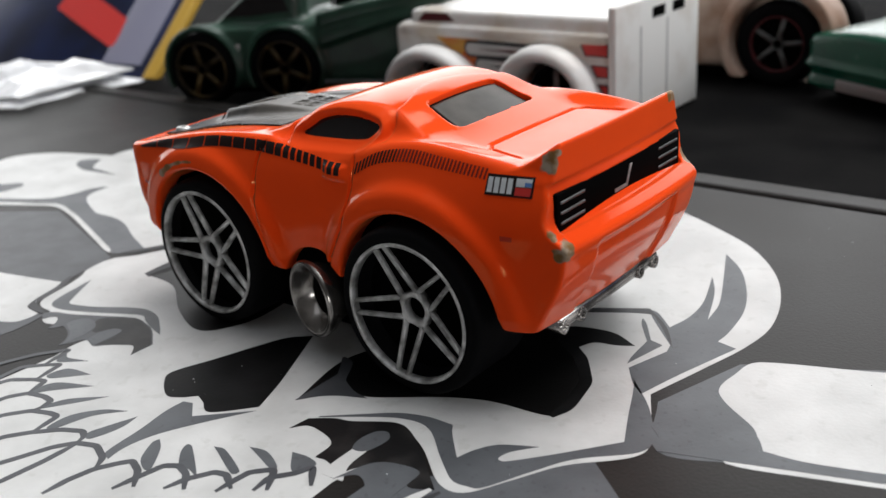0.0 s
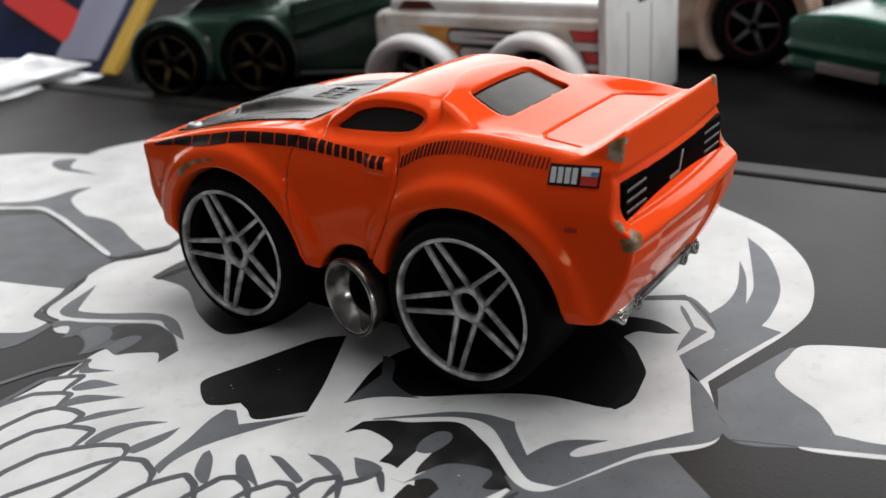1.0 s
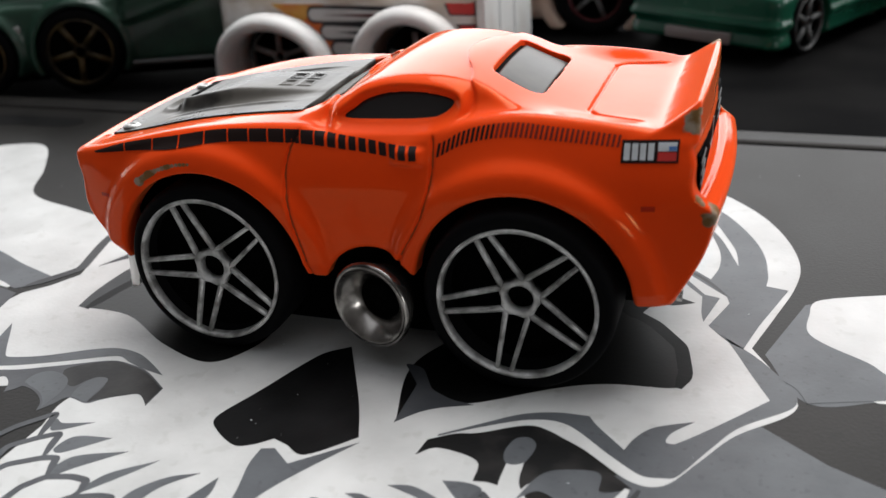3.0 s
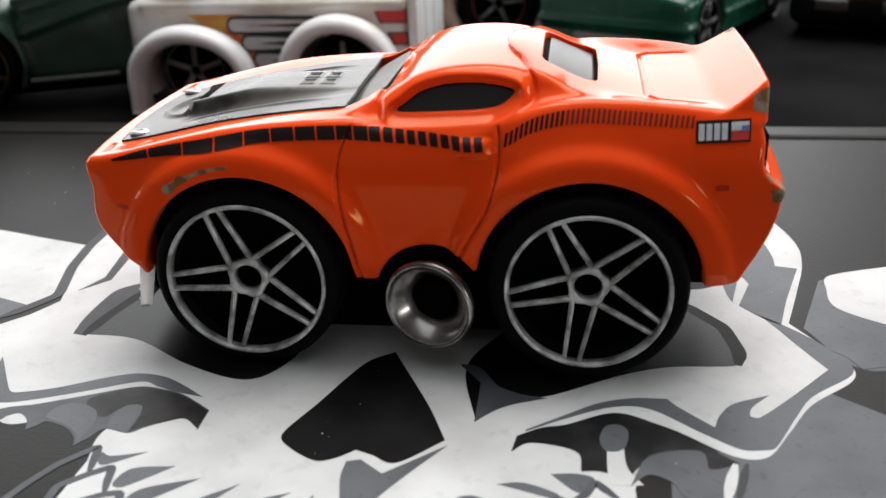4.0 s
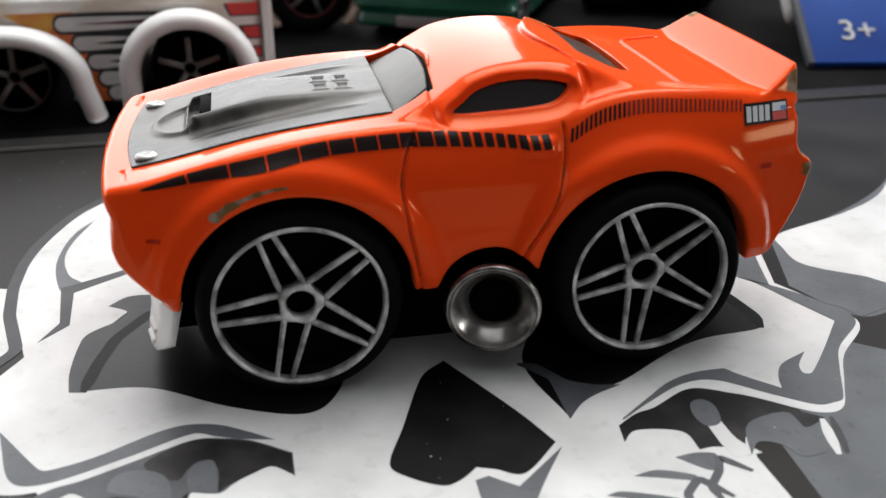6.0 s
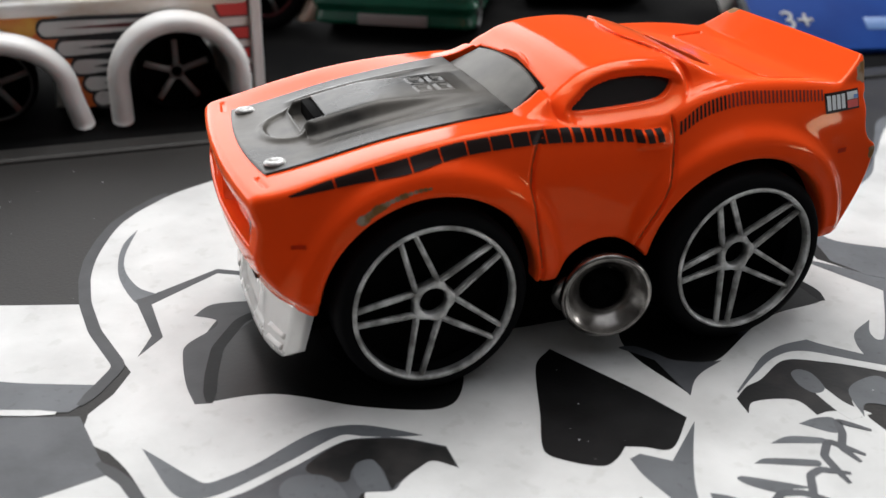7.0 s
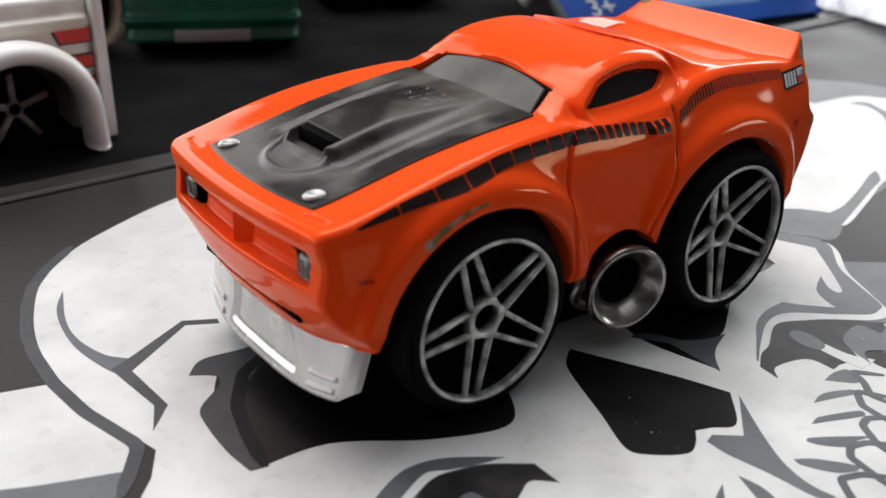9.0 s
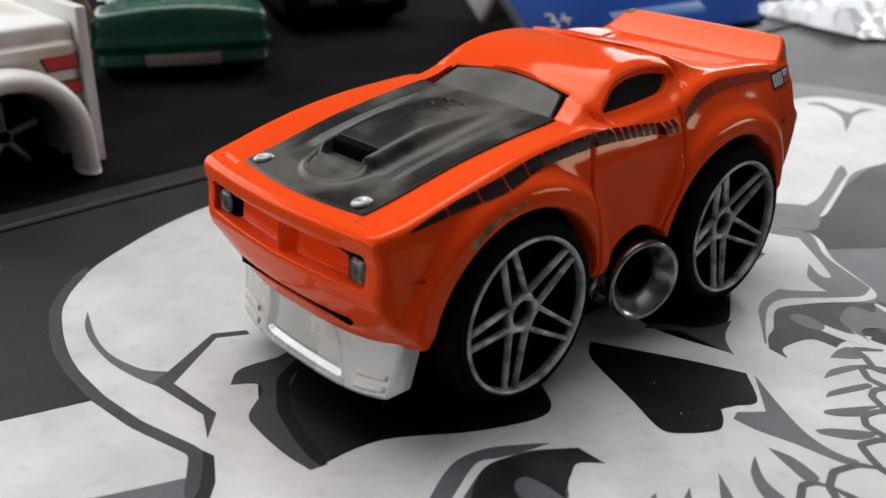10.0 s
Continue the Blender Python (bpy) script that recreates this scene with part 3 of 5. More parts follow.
FORK = [(-76, -3.6), (-69.7, -0.5), (-67.3, 1.3), (-66.3, 3.5), (-66.0, 5.8), (-65.4, 7.6), (-64.1, 8.8, 1), (-64.0, 7.1), (-63.7, 5.5), (-62.4, 3.8), (-59.5, 2.2), (-55.1, 0.5), (-48.4, -1.7), (-41.6, -4.0), (-37.3, -5.1, 1), (-36.8, -6.2), (-38.7, -7.9, 1), (-52.1, -3.2), (-58.8, -0.9), (-61.9, -0.1), (-65.0, -0.1), (-72.7, -3.5), (-77, -5.8, 1)]
ink("bone_fork", skull(FORK), GREY_INK, board, 0.045)
ink_line("bone_rim", skull([(-78, -7), (-71.7, -4.1), (-64.3, -0.6), (-61.6, -0.6), (-56.6, -1.9), (-39.6, -7.7)]), WHITE_INK, board, 0.05, 0.75)
ink("bone_knob", skull([(-80.1, 13.4), (-81.7, 15.1), (-80.8, 16.3), (-78.9, 17.2), (-77.5, 15.4), (-75.5, 13.6), (-73.1, 13.5), (-68.6, 13.1, 1), (-70.7, 12.8), (-74.1, 12.4), (-76.8, 12.3)]), GREY_INK, board, 0.045)
ink("bone_hollow", skull([(-84, -0.2), (-81.4, 1.3), (-79.5, 2.9), (-77.8, 2.5), (-77.6, 0.8), (-78.4, -1.6), (-81, -3)]), GREY_INK, board, 0.045)
ink("bone_fork", skull([(42.3, -3.9), (44.0, -5.3), (45.0, -6.8, 1), (48.3, -6.5), (54.2, -4.7), (59.9, -2.7), (61.5, -2.6), (59.2, -4.5), (55.9, -5.5), (49.3, -7.6), (38.2, -11.1, 1), (37.4, -9.2), (36.1, -7.4)]), GREY_INK, board, 0.045)
ink("bone_crease", skull([(85.1, 16.0), (85.8, 13.7), (84.0, 10.4), (81.4, 7.9), (75.7, 4.4, 1), (80.0, 6.0), (84.4, 7.6), (87.9, 7.7), (89.9, 6.9, 1), (89.1, 8.8), (85.7, 8.9), (86.3, 11.6), (87.6, 14.7)]), GREY_INK, board, 0.045)
ink("board_field", skull([(-73.7, -9.0, 1), (-60.9, -1.7, 1), (-37.9, -8.7, 1), (-36.3, -16.5, 1), (-45.6, -18.7), (-52.7, -19.9, 1)]), HOLLOW_INK, board, 0.03)
ink("chin_spike", skull([(0.4, -35.3), (-0.1, -31.5), (-0.7, -28.5), (-0.7, -26.5, 1), (0.3, -26.2, 1), (2.1, -27.7, 1), (6.3, -24.0, 1), (3.6, -28.1), (1.8, -31.4), (1.2, -34.0), (1.5, -35.9, 1)]), GREY_INK, board, 0.04)
ink("gum_spike", skull([(-18.9, -26.9), (-18.0, -27.3), (-15.5, -26.6, 1), (-18.2, -28.4)]), GREY_INK, board, 0.0407)
ink("gum_spike", skull([(-16.5, -30.4), (-15.8, -28.6), (-12.8, -28.1, 1), (-15.6, -30.7)]), GREY_INK, board, 0.0414)
ink("gum_spike", skull([(-15.0, -32.6), (-14.2, -30.8), (-10.5, -29.3, 1), (-13.4, -32.1), (-14.4, -33.3)]), GREY_INK, board, 0.0421)
ink("gum_spike", skull([(-11.3, -34.0), (-10.4, -32.0), (-7.5, -29.7, 1), (-9.0, -31.8), (-11.4, -34.8)]), GREY_INK, board, 0.0428)
ink("gum_spike", skull([(-7.6, -35.9), (-7.6, -33.6), (-5.9, -31.4), (-3.7, -30.3, 1), (-5.8, -32.6), (-6.8, -35.7)]), GREY_INK, board, 0.0435)
ink("gum_spike", skull([(-3.6, -34.5), (-3.0, -32.6), (-2.1, -30.4, 1), (-1.8, -32.4), (-2.6, -34.9)]), GREY_INK, board, 0.0442)
ink("gum_spike", skull([(5.3, -35.1), (3.8, -34.3), (2.6, -32.3), (2.7, -31.6, 1), (4.0, -32.5), (5.8, -34.8)]), GREY_INK, board, 0.0449)
ink("gum_spike", skull([(7.4, -33.2), (5.9, -31.9), (5.4, -30.9), (6.0, -30.8), (9.7, -33.3), (8.5, -33.1)]), GREY_INK, board, 0.0456)
ink("gum_spike", skull([(11.9, -31.6), (8.8, -30.3), (7.6, -29.8, 1), (8.8, -29.6), (12.2, -31.0)]), GREY_INK, board, 0.0463)
ink("gum_spike", skull([(14.3, -29.5), (11.8, -28.7), (10.2, -28.2, 1), (12.0, -27.9), (14.3, -28.9)]), GREY_INK, board, 0.0470)
ink("gum_spike", skull([(15.8, -28.7), (13.8, -26.8, 1), (15.5, -26.6), (16.8, -27.1)]), GREY_INK, board, 0.0477)
ink_line("tooth_line", skull([(-24.5, -35.0), (-23.4, -33.1), (-22.6, -30.9), (-21.5, -28.6), (-19.4, -26.2), (-19.0, -28.1), (-18.7, -29.5)]), HOLLOW_INK, board, 0.0509, 0.62)
ink_line("tooth_line", skull([(-20.3, -37.7), (-20.2, -33.7), (-20.3, -31.0), (-18.7, -29.5), (-17.3, -28.5), (-17.0, -30.0), (-16.6, -31.6)]), HOLLOW_INK, board, 0.0518, 0.62)
ink_line("tooth_line", skull([(-19.8, -38.0), (-19.8, -35.5), (-18.8, -33.0), (-16.6, -31.6), (-15.5, -31.3), (-15.1, -32.6), (-14.8, -33.5)]), HOLLOW_INK, board, 0.0527, 0.62)
ink_line("tooth_line", skull([(-16.0, -40.4), (-16.3, -37.8), (-15.9, -35.0), (-14.8, -33.5), (-12.9, -33.0), (-11.5, -33.1), (-11.2, -34.3), (-11.5, -35.1)]), HOLLOW_INK, board, 0.0536, 0.62)
ink_line("tooth_line", skull([(-13.3, -42.2), (-13.6, -39.6), (-13.1, -37.0), (-11.5, -35.1), (-9.6, -34.4), (-8.5, -34.3), (-8.2, -35.8), (-8.0, -37.1)]), HOLLOW_INK, board, 0.0545, 0.62)
ink_line("tooth_line", skull([(-9.8, -44.4), (-10.1, -41.9), (-9.5, -38.9), (-8.0, -37.1), (-6.1, -35.4), (-4.2, -34.5), (-3.3, -35.0), (-3.0, -35.9)]), HOLLOW_INK, board, 0.0554, 0.62)
ink_line("tooth_line", skull([(-6.2, -45.7), (-7.1, -43.9), (-5.4, -40.3), (-4.2, -37.4), (-3.0, -35.9), (-1.1, -35.2), (1.0, -36.0), (1.8, -37.3)]), HOLLOW_INK, board, 0.0563, 0.62)
ink_line("tooth_line", skull([(-3.4, -43.8), (-3.2, -41.9), (-2.9, -39.0), (-2.9, -36.0)]), HOLLOW_INK, board, 0.0572, 0.62)
ink_line("tooth_line", skull([(1.2, -41.7), (1.3, -39.4), (1.8, -37.3), (2.7, -35.9), (3.5, -34.9), (5.1, -35.5), (6.7, -37.1)]), HOLLOW_INK, board, 0.0581, 0.62)
ink_line("tooth_line", skull([(5.4, -38.2), (5.8, -36.2), (6.3, -33.9), (7.4, -33.2), (8.8, -33.6), (10.4, -35.1)]), HOLLOW_INK, board, 0.0590, 0.62)
ink_line("tooth_line", skull([(8.9, -35.9), (9.4, -34.1), (10.6, -32.2), (11.7, -31.9), (13.5, -33.0)]), HOLLOW_INK, board, 0.0599, 0.62)
ink_line("tooth_line", skull([(12.7, -33.9), (12.8, -32.3), (13.0, -30.7), (14.1, -29.6), (14.5, -29.4), (16.0, -31.6)]), HOLLOW_INK, board, 0.0608, 0.62)
ink_line("tooth_line", skull([(15.1, -32.2), (14.9, -30.3), (16.2, -28.8), (16.8, -27.4), (18.5, -29.3)]), HOLLOW_INK, board, 0.0617, 0.62)

# long black dash near the board's back edge
ink("black_dash", [(-91.3, 41.2), (-89.2, 44.2), (-80, 44.6), (-72, 44.5), (-70.0, 42.8), (-72.3, 40.6), (-80, 40.2), (-88, 39.8)], BLACK_INK, board, 0.03)

# grains of dust on the print
rng = np.random.default_rng(4)
grain_v, grain_f = [], []
for i in range(120):
    x, y = rng.uniform(-60, 70), rng.uniform(-60, 46)
    if i < 16:
        x, y = rng.normal(-2.5, 4), rng.normal(-21, 4)
    elif i < 45:
        x, y = rng.normal(-55, 14), rng.normal(25, 14)
    r = 0.03 + 0.09 * rng.random() ** 4
    k = len(grain_v)
    turn = rng.uniform(0, 6.28)
    for q in range(3):
        grain_v.append((x + r * (1 + 0.6 * (q == 0)) * np.cos(turn + 2.1 * q), y + r * np.sin(turn + 2.1 * q), 0.06))
    grain_v.append((x, y, 0.06 + r * 0.8))
    grain_f += [(k, k + 1, k + 3), (k + 1, k + 2, k + 3), (k + 2, k, k + 3), (k + 2, k + 1, k)]
tagged(mesh("dust", grain_v, grain_f, LIGHT_PRINT, None, False), "pale grains of dust strewn over the printed board", "dust", kind="stuff")


# ---- the orange toy car ----
HUB, FRONT, REAR = 7.75, -13.7, 13.7
DOOR_SEAMS = (((7, 9.3, 14, 16.9, 19, 20.4, 22), (-4.3, -4.6, -5.5, -5.75, -5.2, -4.5, -4.0)), ((7, 9.7, 14.4, 17.6, 20, 22), (3.0, 3.6, 6.0, 6.75, 6.7, 6.2)))
SIDE_WINDOW = [p[:2] for p in rounded([(-1.3, 20.8), (-0.4, 21.6), (0.6, 22.25), (2.6, 22.75), (5.4, 22.8), (7.4, 22.5), (7.8, 22.2), (7.1, 21.4), (6.2, 21.05), (2.0, 20.8)], 4)]


def shoulder(x):
    return curve((-27.5, -24, -20.5, -16, -12, -8, -4.4, 0.6, 4.5, 7.5, 10, 12.5, 16.6, 20.7, 24, 28), (17.2, 17.85, 18.7, 19.65, 20.2, 20.5, 20.6, 20.5, 20.5, 20.9, 21.6, 22.0, 22.05, 21.7, 21.2, 20.6), x)


def deck(x):
    return curve((-28, -25, -15, -6, 5, 14, 18, 22, 26, 28), (17.2, 17.55, 19.55, 20.7, 21.3, 21.9, 21.3, 21.1, 20.9, 20.7), x)


def top_height(x, a):
    t = np.clip((a - 7.0) / 4.5, 0, 1)
    t = t * t * (3 - 2 * t)
    dip = 0.5 * np.exp(-(((x - 1.6) / 5.2) ** 6)) * np.clip((a - 8.2) / 1.2, 0, 1)
    return deck(x) * (1 - t) + shoulder(x) * t - dip


def roof_height(x, a):
    c = curve((-8, -6.4, -4, -2, -0.3, 2.5, 5.5, 8.5, 10, 12, 14.4, 17, 20), (19.5, 20.4, 21.75, 22.85, 23.65, 24.3, 24.55, 24.35, 23.9, 23.0, 22.0, 21.1, 20.0), x)
    return c - 0.45 * (a / 8.0) ** 2


def side_width(x):
    return curve((-28, -26, -22, -14, -5, 5, 14, 21, 25, 28), (10.9, 11.7, 12.3, 12.7, 12.6, 12.5, 12.9, 12.7, 12.0, 11.3), x)


def car_field(x, y, z):
    a = np.abs(y)
    df, dr = np.hypot(x - FRONT, z - HUB), np.hypot(x - REAR, z - HUB)
    d = np.minimum(df, dr)
    tuck = np.where(z > 15.6, -0.053 * (z - 15.6) ** 2, -0.0075 * (15.6 - z) ** 2) + 0.2
    lip = 0.85 / (1 + np.exp((d - 10.95) / 0.27)) * np.clip((z - 6.5) / 2.5, 0, 1)
    f = a - (side_width(x) + tuck + lip)
    f = smax(f, z - top_height(x, a), 0.6)
    low = np.clip((11.5 - z) / 3.5, 0, 1)
    nose = -27.7 + 0.9 * (1 - low) * (a / 12) ** 2 + 2.7 * low * (a / 12) ** 3 + curve((6, 8, 9.2, 10.4, 11.6, 12.6, 13.4, 15.2, 15.9, 17.0, 17.7), (2.6, 1.65, 1.0, 0.5, 0.22, 0.02, 0.12, 0.25, 0.05, 0.0, 0.4), z)
    tail = curve((6, 8.5, 10, 12, 14, 15.6, 16.2, 19.3, 20.6, 22), (25.2, 26.3, 27.1, 28.0, 28.5, 28.5, 27.7, 26.9, 26.5, 26.2), z) - 0.7 * (a / 12) ** 2
    f = smax(smax(f, nose - x, 0.45), x - tail, 0.4)
    # cabin
    cabin = smax(a - (curve((-9, -6, 0, 6, 10, 14, 19), (9.1, 9.8, 10.35, 10.45, 10.5, 10.3, 9.0), x) - 0.64 * (z - 20.3)), z - roof_height(x, a), 0.5)
    window = poly_distance(x, z, SIDE_WINDOW)
    cabin = cabin - 0.52 * np.exp(-(((window - 0.72) / 0.36) ** 2)) + 0.36 * np.exp(-(((window - 1.5) / 0.24) ** 2))
    cabin = np.maximum(cabin, np.minimum(-window, cabin + 1.0))
    cabin = np.maximum(cabin, np.maximum(np.maximum(18.8 - z, -7.6 - x), x - 19.5))
    f = smin(f, cabin, 0.9)
    # ducktail spoiler
    ramp = 20.8 + 2.35 * np.clip((x - 22.3) / 3.9, 0, 1.1) ** 1.35
    wing = smax(smax(z - np.minimum(ramp, 23.2 - 0.72 * np.maximum(a - 9.3, 0)), x - (26.75 - 0.35 * (a / 12) ** 2), 0.3), a - (side_width(x) + 0.15 - 0.053 * (np.minimum(z, 20.9) - 15.6) ** 2 - 0.3 * np.maximum(z - 20.9, 0)), 0.35)
    wing = smax(wing, np.maximum(20.2 - z, 21.5 - x), 0.3)
    f = smin(f, wing, 0.35)
    # glazing recesses, front and rear
    front_glass = poly_distance(x, a, [(-5.85, -1), (-5.85, 8.2), (-2.3, 6.9), (-1.7, -1)])
    rear_glass = poly_distance(x, a, [(9.7, -1), (9.72, 4.5), (9.95, 5.05), (10.5, 5.3), (13.3, 5.75), (13.85, 5.55), (14.1, 5.0), (14.2, -1)])
    for hole in (front_glass, rear_glass):
        f = np.maximum(f, np.minimum(-hole, z - roof_height(x, a) + 0.75))
    # shut lines of the door and the boot lid
    side = (a > 9.3) & (z < 20.9)
    for knots, xs in DOOR_SEAMS:
        f = f + np.where(side, 0.36 * np.clip((20.35 - z) / 0.5, 0, 1) * np.exp(-(((x - curve(knots, xs, z)) / 0.13) ** 2)), 0)
    lid = poly_distance(x, a, [(17.9, -1), (17.9, 6.6), (18.6, 7.5), (24.6, 9.0), (24.6, -1)])
    f = f + np.where(z > 20, 0.28 * np.clip((22.4 - x) / 0.6, 0, 1) * np.exp(-((lid / 0.13) ** 2)), 0)
    # the hood's shut line across both front corners
    f = f + np.where((z > 16.3) & (a > 8.0) & (a < 10.4), 0.2 * np.exp(-(((x + 25.75 - 0.12 * (a - 8)) / 0.15) ** 2)), 0)
    # grille slot, lamp recesses, lower air slot
    slot = smax(np.abs(z - (14.15 + 0.02 * a)) - 1.35, a - 10.2, 0.4)
    f = np.maximum(f, np.minimum(-slot, 1.3 + nose - x + 0.35 * np.clip((a - 7.2) * 3, 0, 1)))
    f = np.maximum(f, np.minimum(-(smax(np.abs(z - 9.3) - 0.36, a - 7.6, 0.2)), 0.8 + nose - x))
    # tail panel recess and the bumper's uprights
    f = np.maximum(f, np.minimum(-smax(np.abs(z - 17.75) - 1.55, a - 10.35, 0.2), x - tail + 0.5))
    f = f + np.where((x > 24) & (z < 15.3), 0.34 / (1 + np.exp((a - 6.7) / 0.09)) / (1 + np.exp((z - 14.6) / 0.12)), 0)
    # door handle
    f = f - np.where(side, 0.42 * np.exp(-(((x - 4.75) / 1.3) ** 6) - (((z - 18.7) / 0.66) ** 6)), 0)
    # bottom edge, exhaust notch, wheel arches and the hollow inside
    f = smax(f, 7.7 - 0.35 * np.clip((-20 - x) / 3, 0, 1) - z, 0.3)
    f = smax(f, 4.35 - np.hypot(x - 1.1, z - 6.4), 0.2)
    f = smax(f, 8.75 - d, 0.5)
    return np.maximum(f, -np.maximum(np.maximum(a - 11.3, z - 14.6), np.maximum(x - 24.3, -22.7 - x)))


def orange_paint():
    """Enamel chipped to bare metal at the places where the toy is worn."""
    nt = ORANGE.node_tree
    n, link = nt.nodes, nt.links.new
    b = n["Principled BSDF"]
    at = n.new("ShaderNodeTexCoord")
    rough = n.new("ShaderNodeTexNoise")
    rough.inputs["Scale"].default_value, rough.inputs["Detail"].default_value = 900, 3
    link(at.outputs["Object"], rough.inputs["Vector"])
    total = None
    arch = [((FRONT + 9.6 * np.cos(radians(q)), -13.5, HUB + 9.6 * np.sin(radians(q))), (1, 0.7, 1.2), 0.55 if q > 125 else 0.36 - 0.0065 * (124 - q)) for q in np.arange(93.0, 128.0, 2.2)]
    worn = (((26.0, -10.2, 21.8), (0.8, 1, 0.75), 0.7), ((26.5, -9.6, 22.5), (1, 0.8, 1), 0.36), ((27.6, -11.0, 15.1), (1, 0.9, 0.75), 0.78), ((27.1, -11.4, 17.0), (1, 1, 0.5), 0.55), ((27.0, -11.2, 18.4), (1, 1, 0.4), 0.3), ((26.9, 11.5, 16.5), (1, 1, 0.6), 0.8), ((26.6, 9.2, 23.0), (1, 1, 1), 0.85), ((23.6, -5.4, 21.1), (1, 1, 1), 0.22))
    for place, stretch, size in (*arch, *worn):
        away = n.new("ShaderNodeVectorMath")
        away.operation = "SUBTRACT"
        away.inputs[1].default_value = [c * 0.001 for c in place]
        link(at.outputs["Object"], away.inputs[0])
        squash = n.new("ShaderNodeVectorMath")
        squash.operation = "MULTIPLY"
        squash.inputs[1].default_value = [c * 1000 / size for c in stretch]
        link(away.outputs[0], squash.inputs[0])
        far = n.new("ShaderNodeVectorMath")
        far.operation = "LENGTH"
        link(squash.outputs[0], far.inputs[0])
        if total is None:
            total = far.outputs["Value"]
        else:
            least = n.new("ShaderNodeMath")
            least.operation = "MINIMUM"
            link(total, least.inputs[0])
            link(far.outputs["Value"], least.inputs[1])
            total = least.outputs[0]
    ragged = n.new("ShaderNodeMath")
    ragged.operation = "MULTIPLY_ADD"
    ragged.inputs[1].default_value, ragged.inputs[2].default_value = 1.6, -0.8
    link(rough.outputs["Fac"], ragged.inputs[0])
    add = n.new("ShaderNodeMath")
    link(total, add.inputs[0])
    link(ragged.outputs[0], add.inputs[1])
    edge = n.new("ShaderNodeMapRange")
    edge.inputs["From Min"].default_value, edge.inputs["From Max"].default_value = 0.85, 1.0
    link(add.outputs[0], edge.inputs["Value"])
    patch = n.new("ShaderNodeTexNoise")
    patch.inputs["Scale"].default_value = 140
    link(at.outputs["Object"], patch.inputs["Vector"])
    paint = n.new("ShaderNodeMix")
    paint.data_type = "RGBA"
    paint.inputs["A"].default_value, paint.inputs["B"].default_value = (0.85, 0.037, 0.001, 1), (0.94, 0.049, 0.0013, 1)
    link(patch.outputs["Fac"], paint.inputs["Factor"])
    mix = n.new("ShaderNodeMix")
    mix.data_type = "RGBA"
    metal = n.new("ShaderNodeMix")
    metal.data_type = "RGBA"
    metal.inputs["A"].default_value, metal.inputs["B"].default_value = (0.12, 0.075, 0.03, 1), (0.27, 0.245, 0.205, 1)
    spread = n.new("ShaderNodeMapRange")
    spread.inputs["From Min"].default_value, spread.inputs["From Max"].default_value = 0.38, 0.6
    link(rough.outputs["Fac"], spread.inputs["Value"])
    link(spread.outputs[0], metal.inputs["Factor"])
    link(metal.outputs["Result"], mix.inputs["A"])
    link(edge.outputs[0], mix.inputs["Factor"])
    link(paint.outputs["Result"], mix.inputs["B"])
    link(mix.outputs["Result"], b.inputs["Base Color"])
    gloss = n.new("ShaderNodeMapRange")
    gloss.inputs["To Min"].default_value, gloss.inputs["To Max"].default_value = 0.5, 0.09
    link(edge.outputs[0], gloss.inputs["Value"])
    link(gloss.outputs[0], b.inputs["Roughness"])
    wave = n.new("ShaderNodeTexNoise")
    wave.inputs["Scale"].default_value = 260
    link(at.outputs["Object"], wave.inputs["Vector"])
    bp = n.new("ShaderNodeBump")
    bp.inputs["Strength"].default_value, bp.inputs["Distance"].default_value = 0.14, 0.00025
    link(wave.outputs["Fac"], bp.inputs["Height"])
    link(bp.outputs["Normal"], b.inputs["Normal"])


orange_paint()
car = tagged(empty("toy_car"), "orange die-cast toy muscle car with black hood and oversized wheels", "toy car")
LO, HI, STEP = (-29.2, -14.6, 6.8), (29.2, 14.6, 26.4), 0.115
verts, quads, normals = skin(car_field(*axes(LO, HI, STEP)), LO, STEP)
body = mesh("body", verts, quads, ORANGE, car, True, "chipped glossy orange enamelled metal body", normals)

from mathutils.bvhtree import BVHTree
tree = BVHTree.FromPolygons([Vector(v) for v in verts.tolist()], quads.tolist())


def on_side(x, z, sign=-1, lift=0.05):
    hit = tree.ray_cast(Vector((x, sign * 30, z)), Vector((0, -sign, 0)))
    return (x, (hit[0].y if hit[0] else sign * 12.6) + sign * lift, z)


def sheet(name, rows, mat, parent, label="", drop=(0, 0, -0.3)):
    """A patch through a grid of points, with its rim turned down."""
    r, c = len(rows), len(rows[0])
    v = [p for row in rows for p in row]
    f = [(i * c + j, i * c + j + 1, (i + 1) * c + j + 1, (i + 1) * c + j) for i in range(r - 1) for j in range(c - 1)]
    rim = [j for j in range(c)] + [i * c + c - 1 for i in range(1, r)] + [(r - 1) * c + j for j in range(c - 2, -1, -1)] + [i * c for i in range(r - 2, 0, -1)]
    k = len(v)
    v += [tuple(np.add(v[i], drop)) for i in rim]
    f += [(rim[i], k + i, k + (i + 1) % len(rim), rim[(i + 1) % len(rim)]) for i in range(len(rim))]
    ob = mesh(name, v, f, mat, parent, True, label)
    bm = bmesh.new()
    bm.from_mesh(ob.data)
    bmesh.ops.recalc_face_normals(bm, faces=bm.faces)
    bm.to_mesh(ob.data)
    bm.free()
    return ob


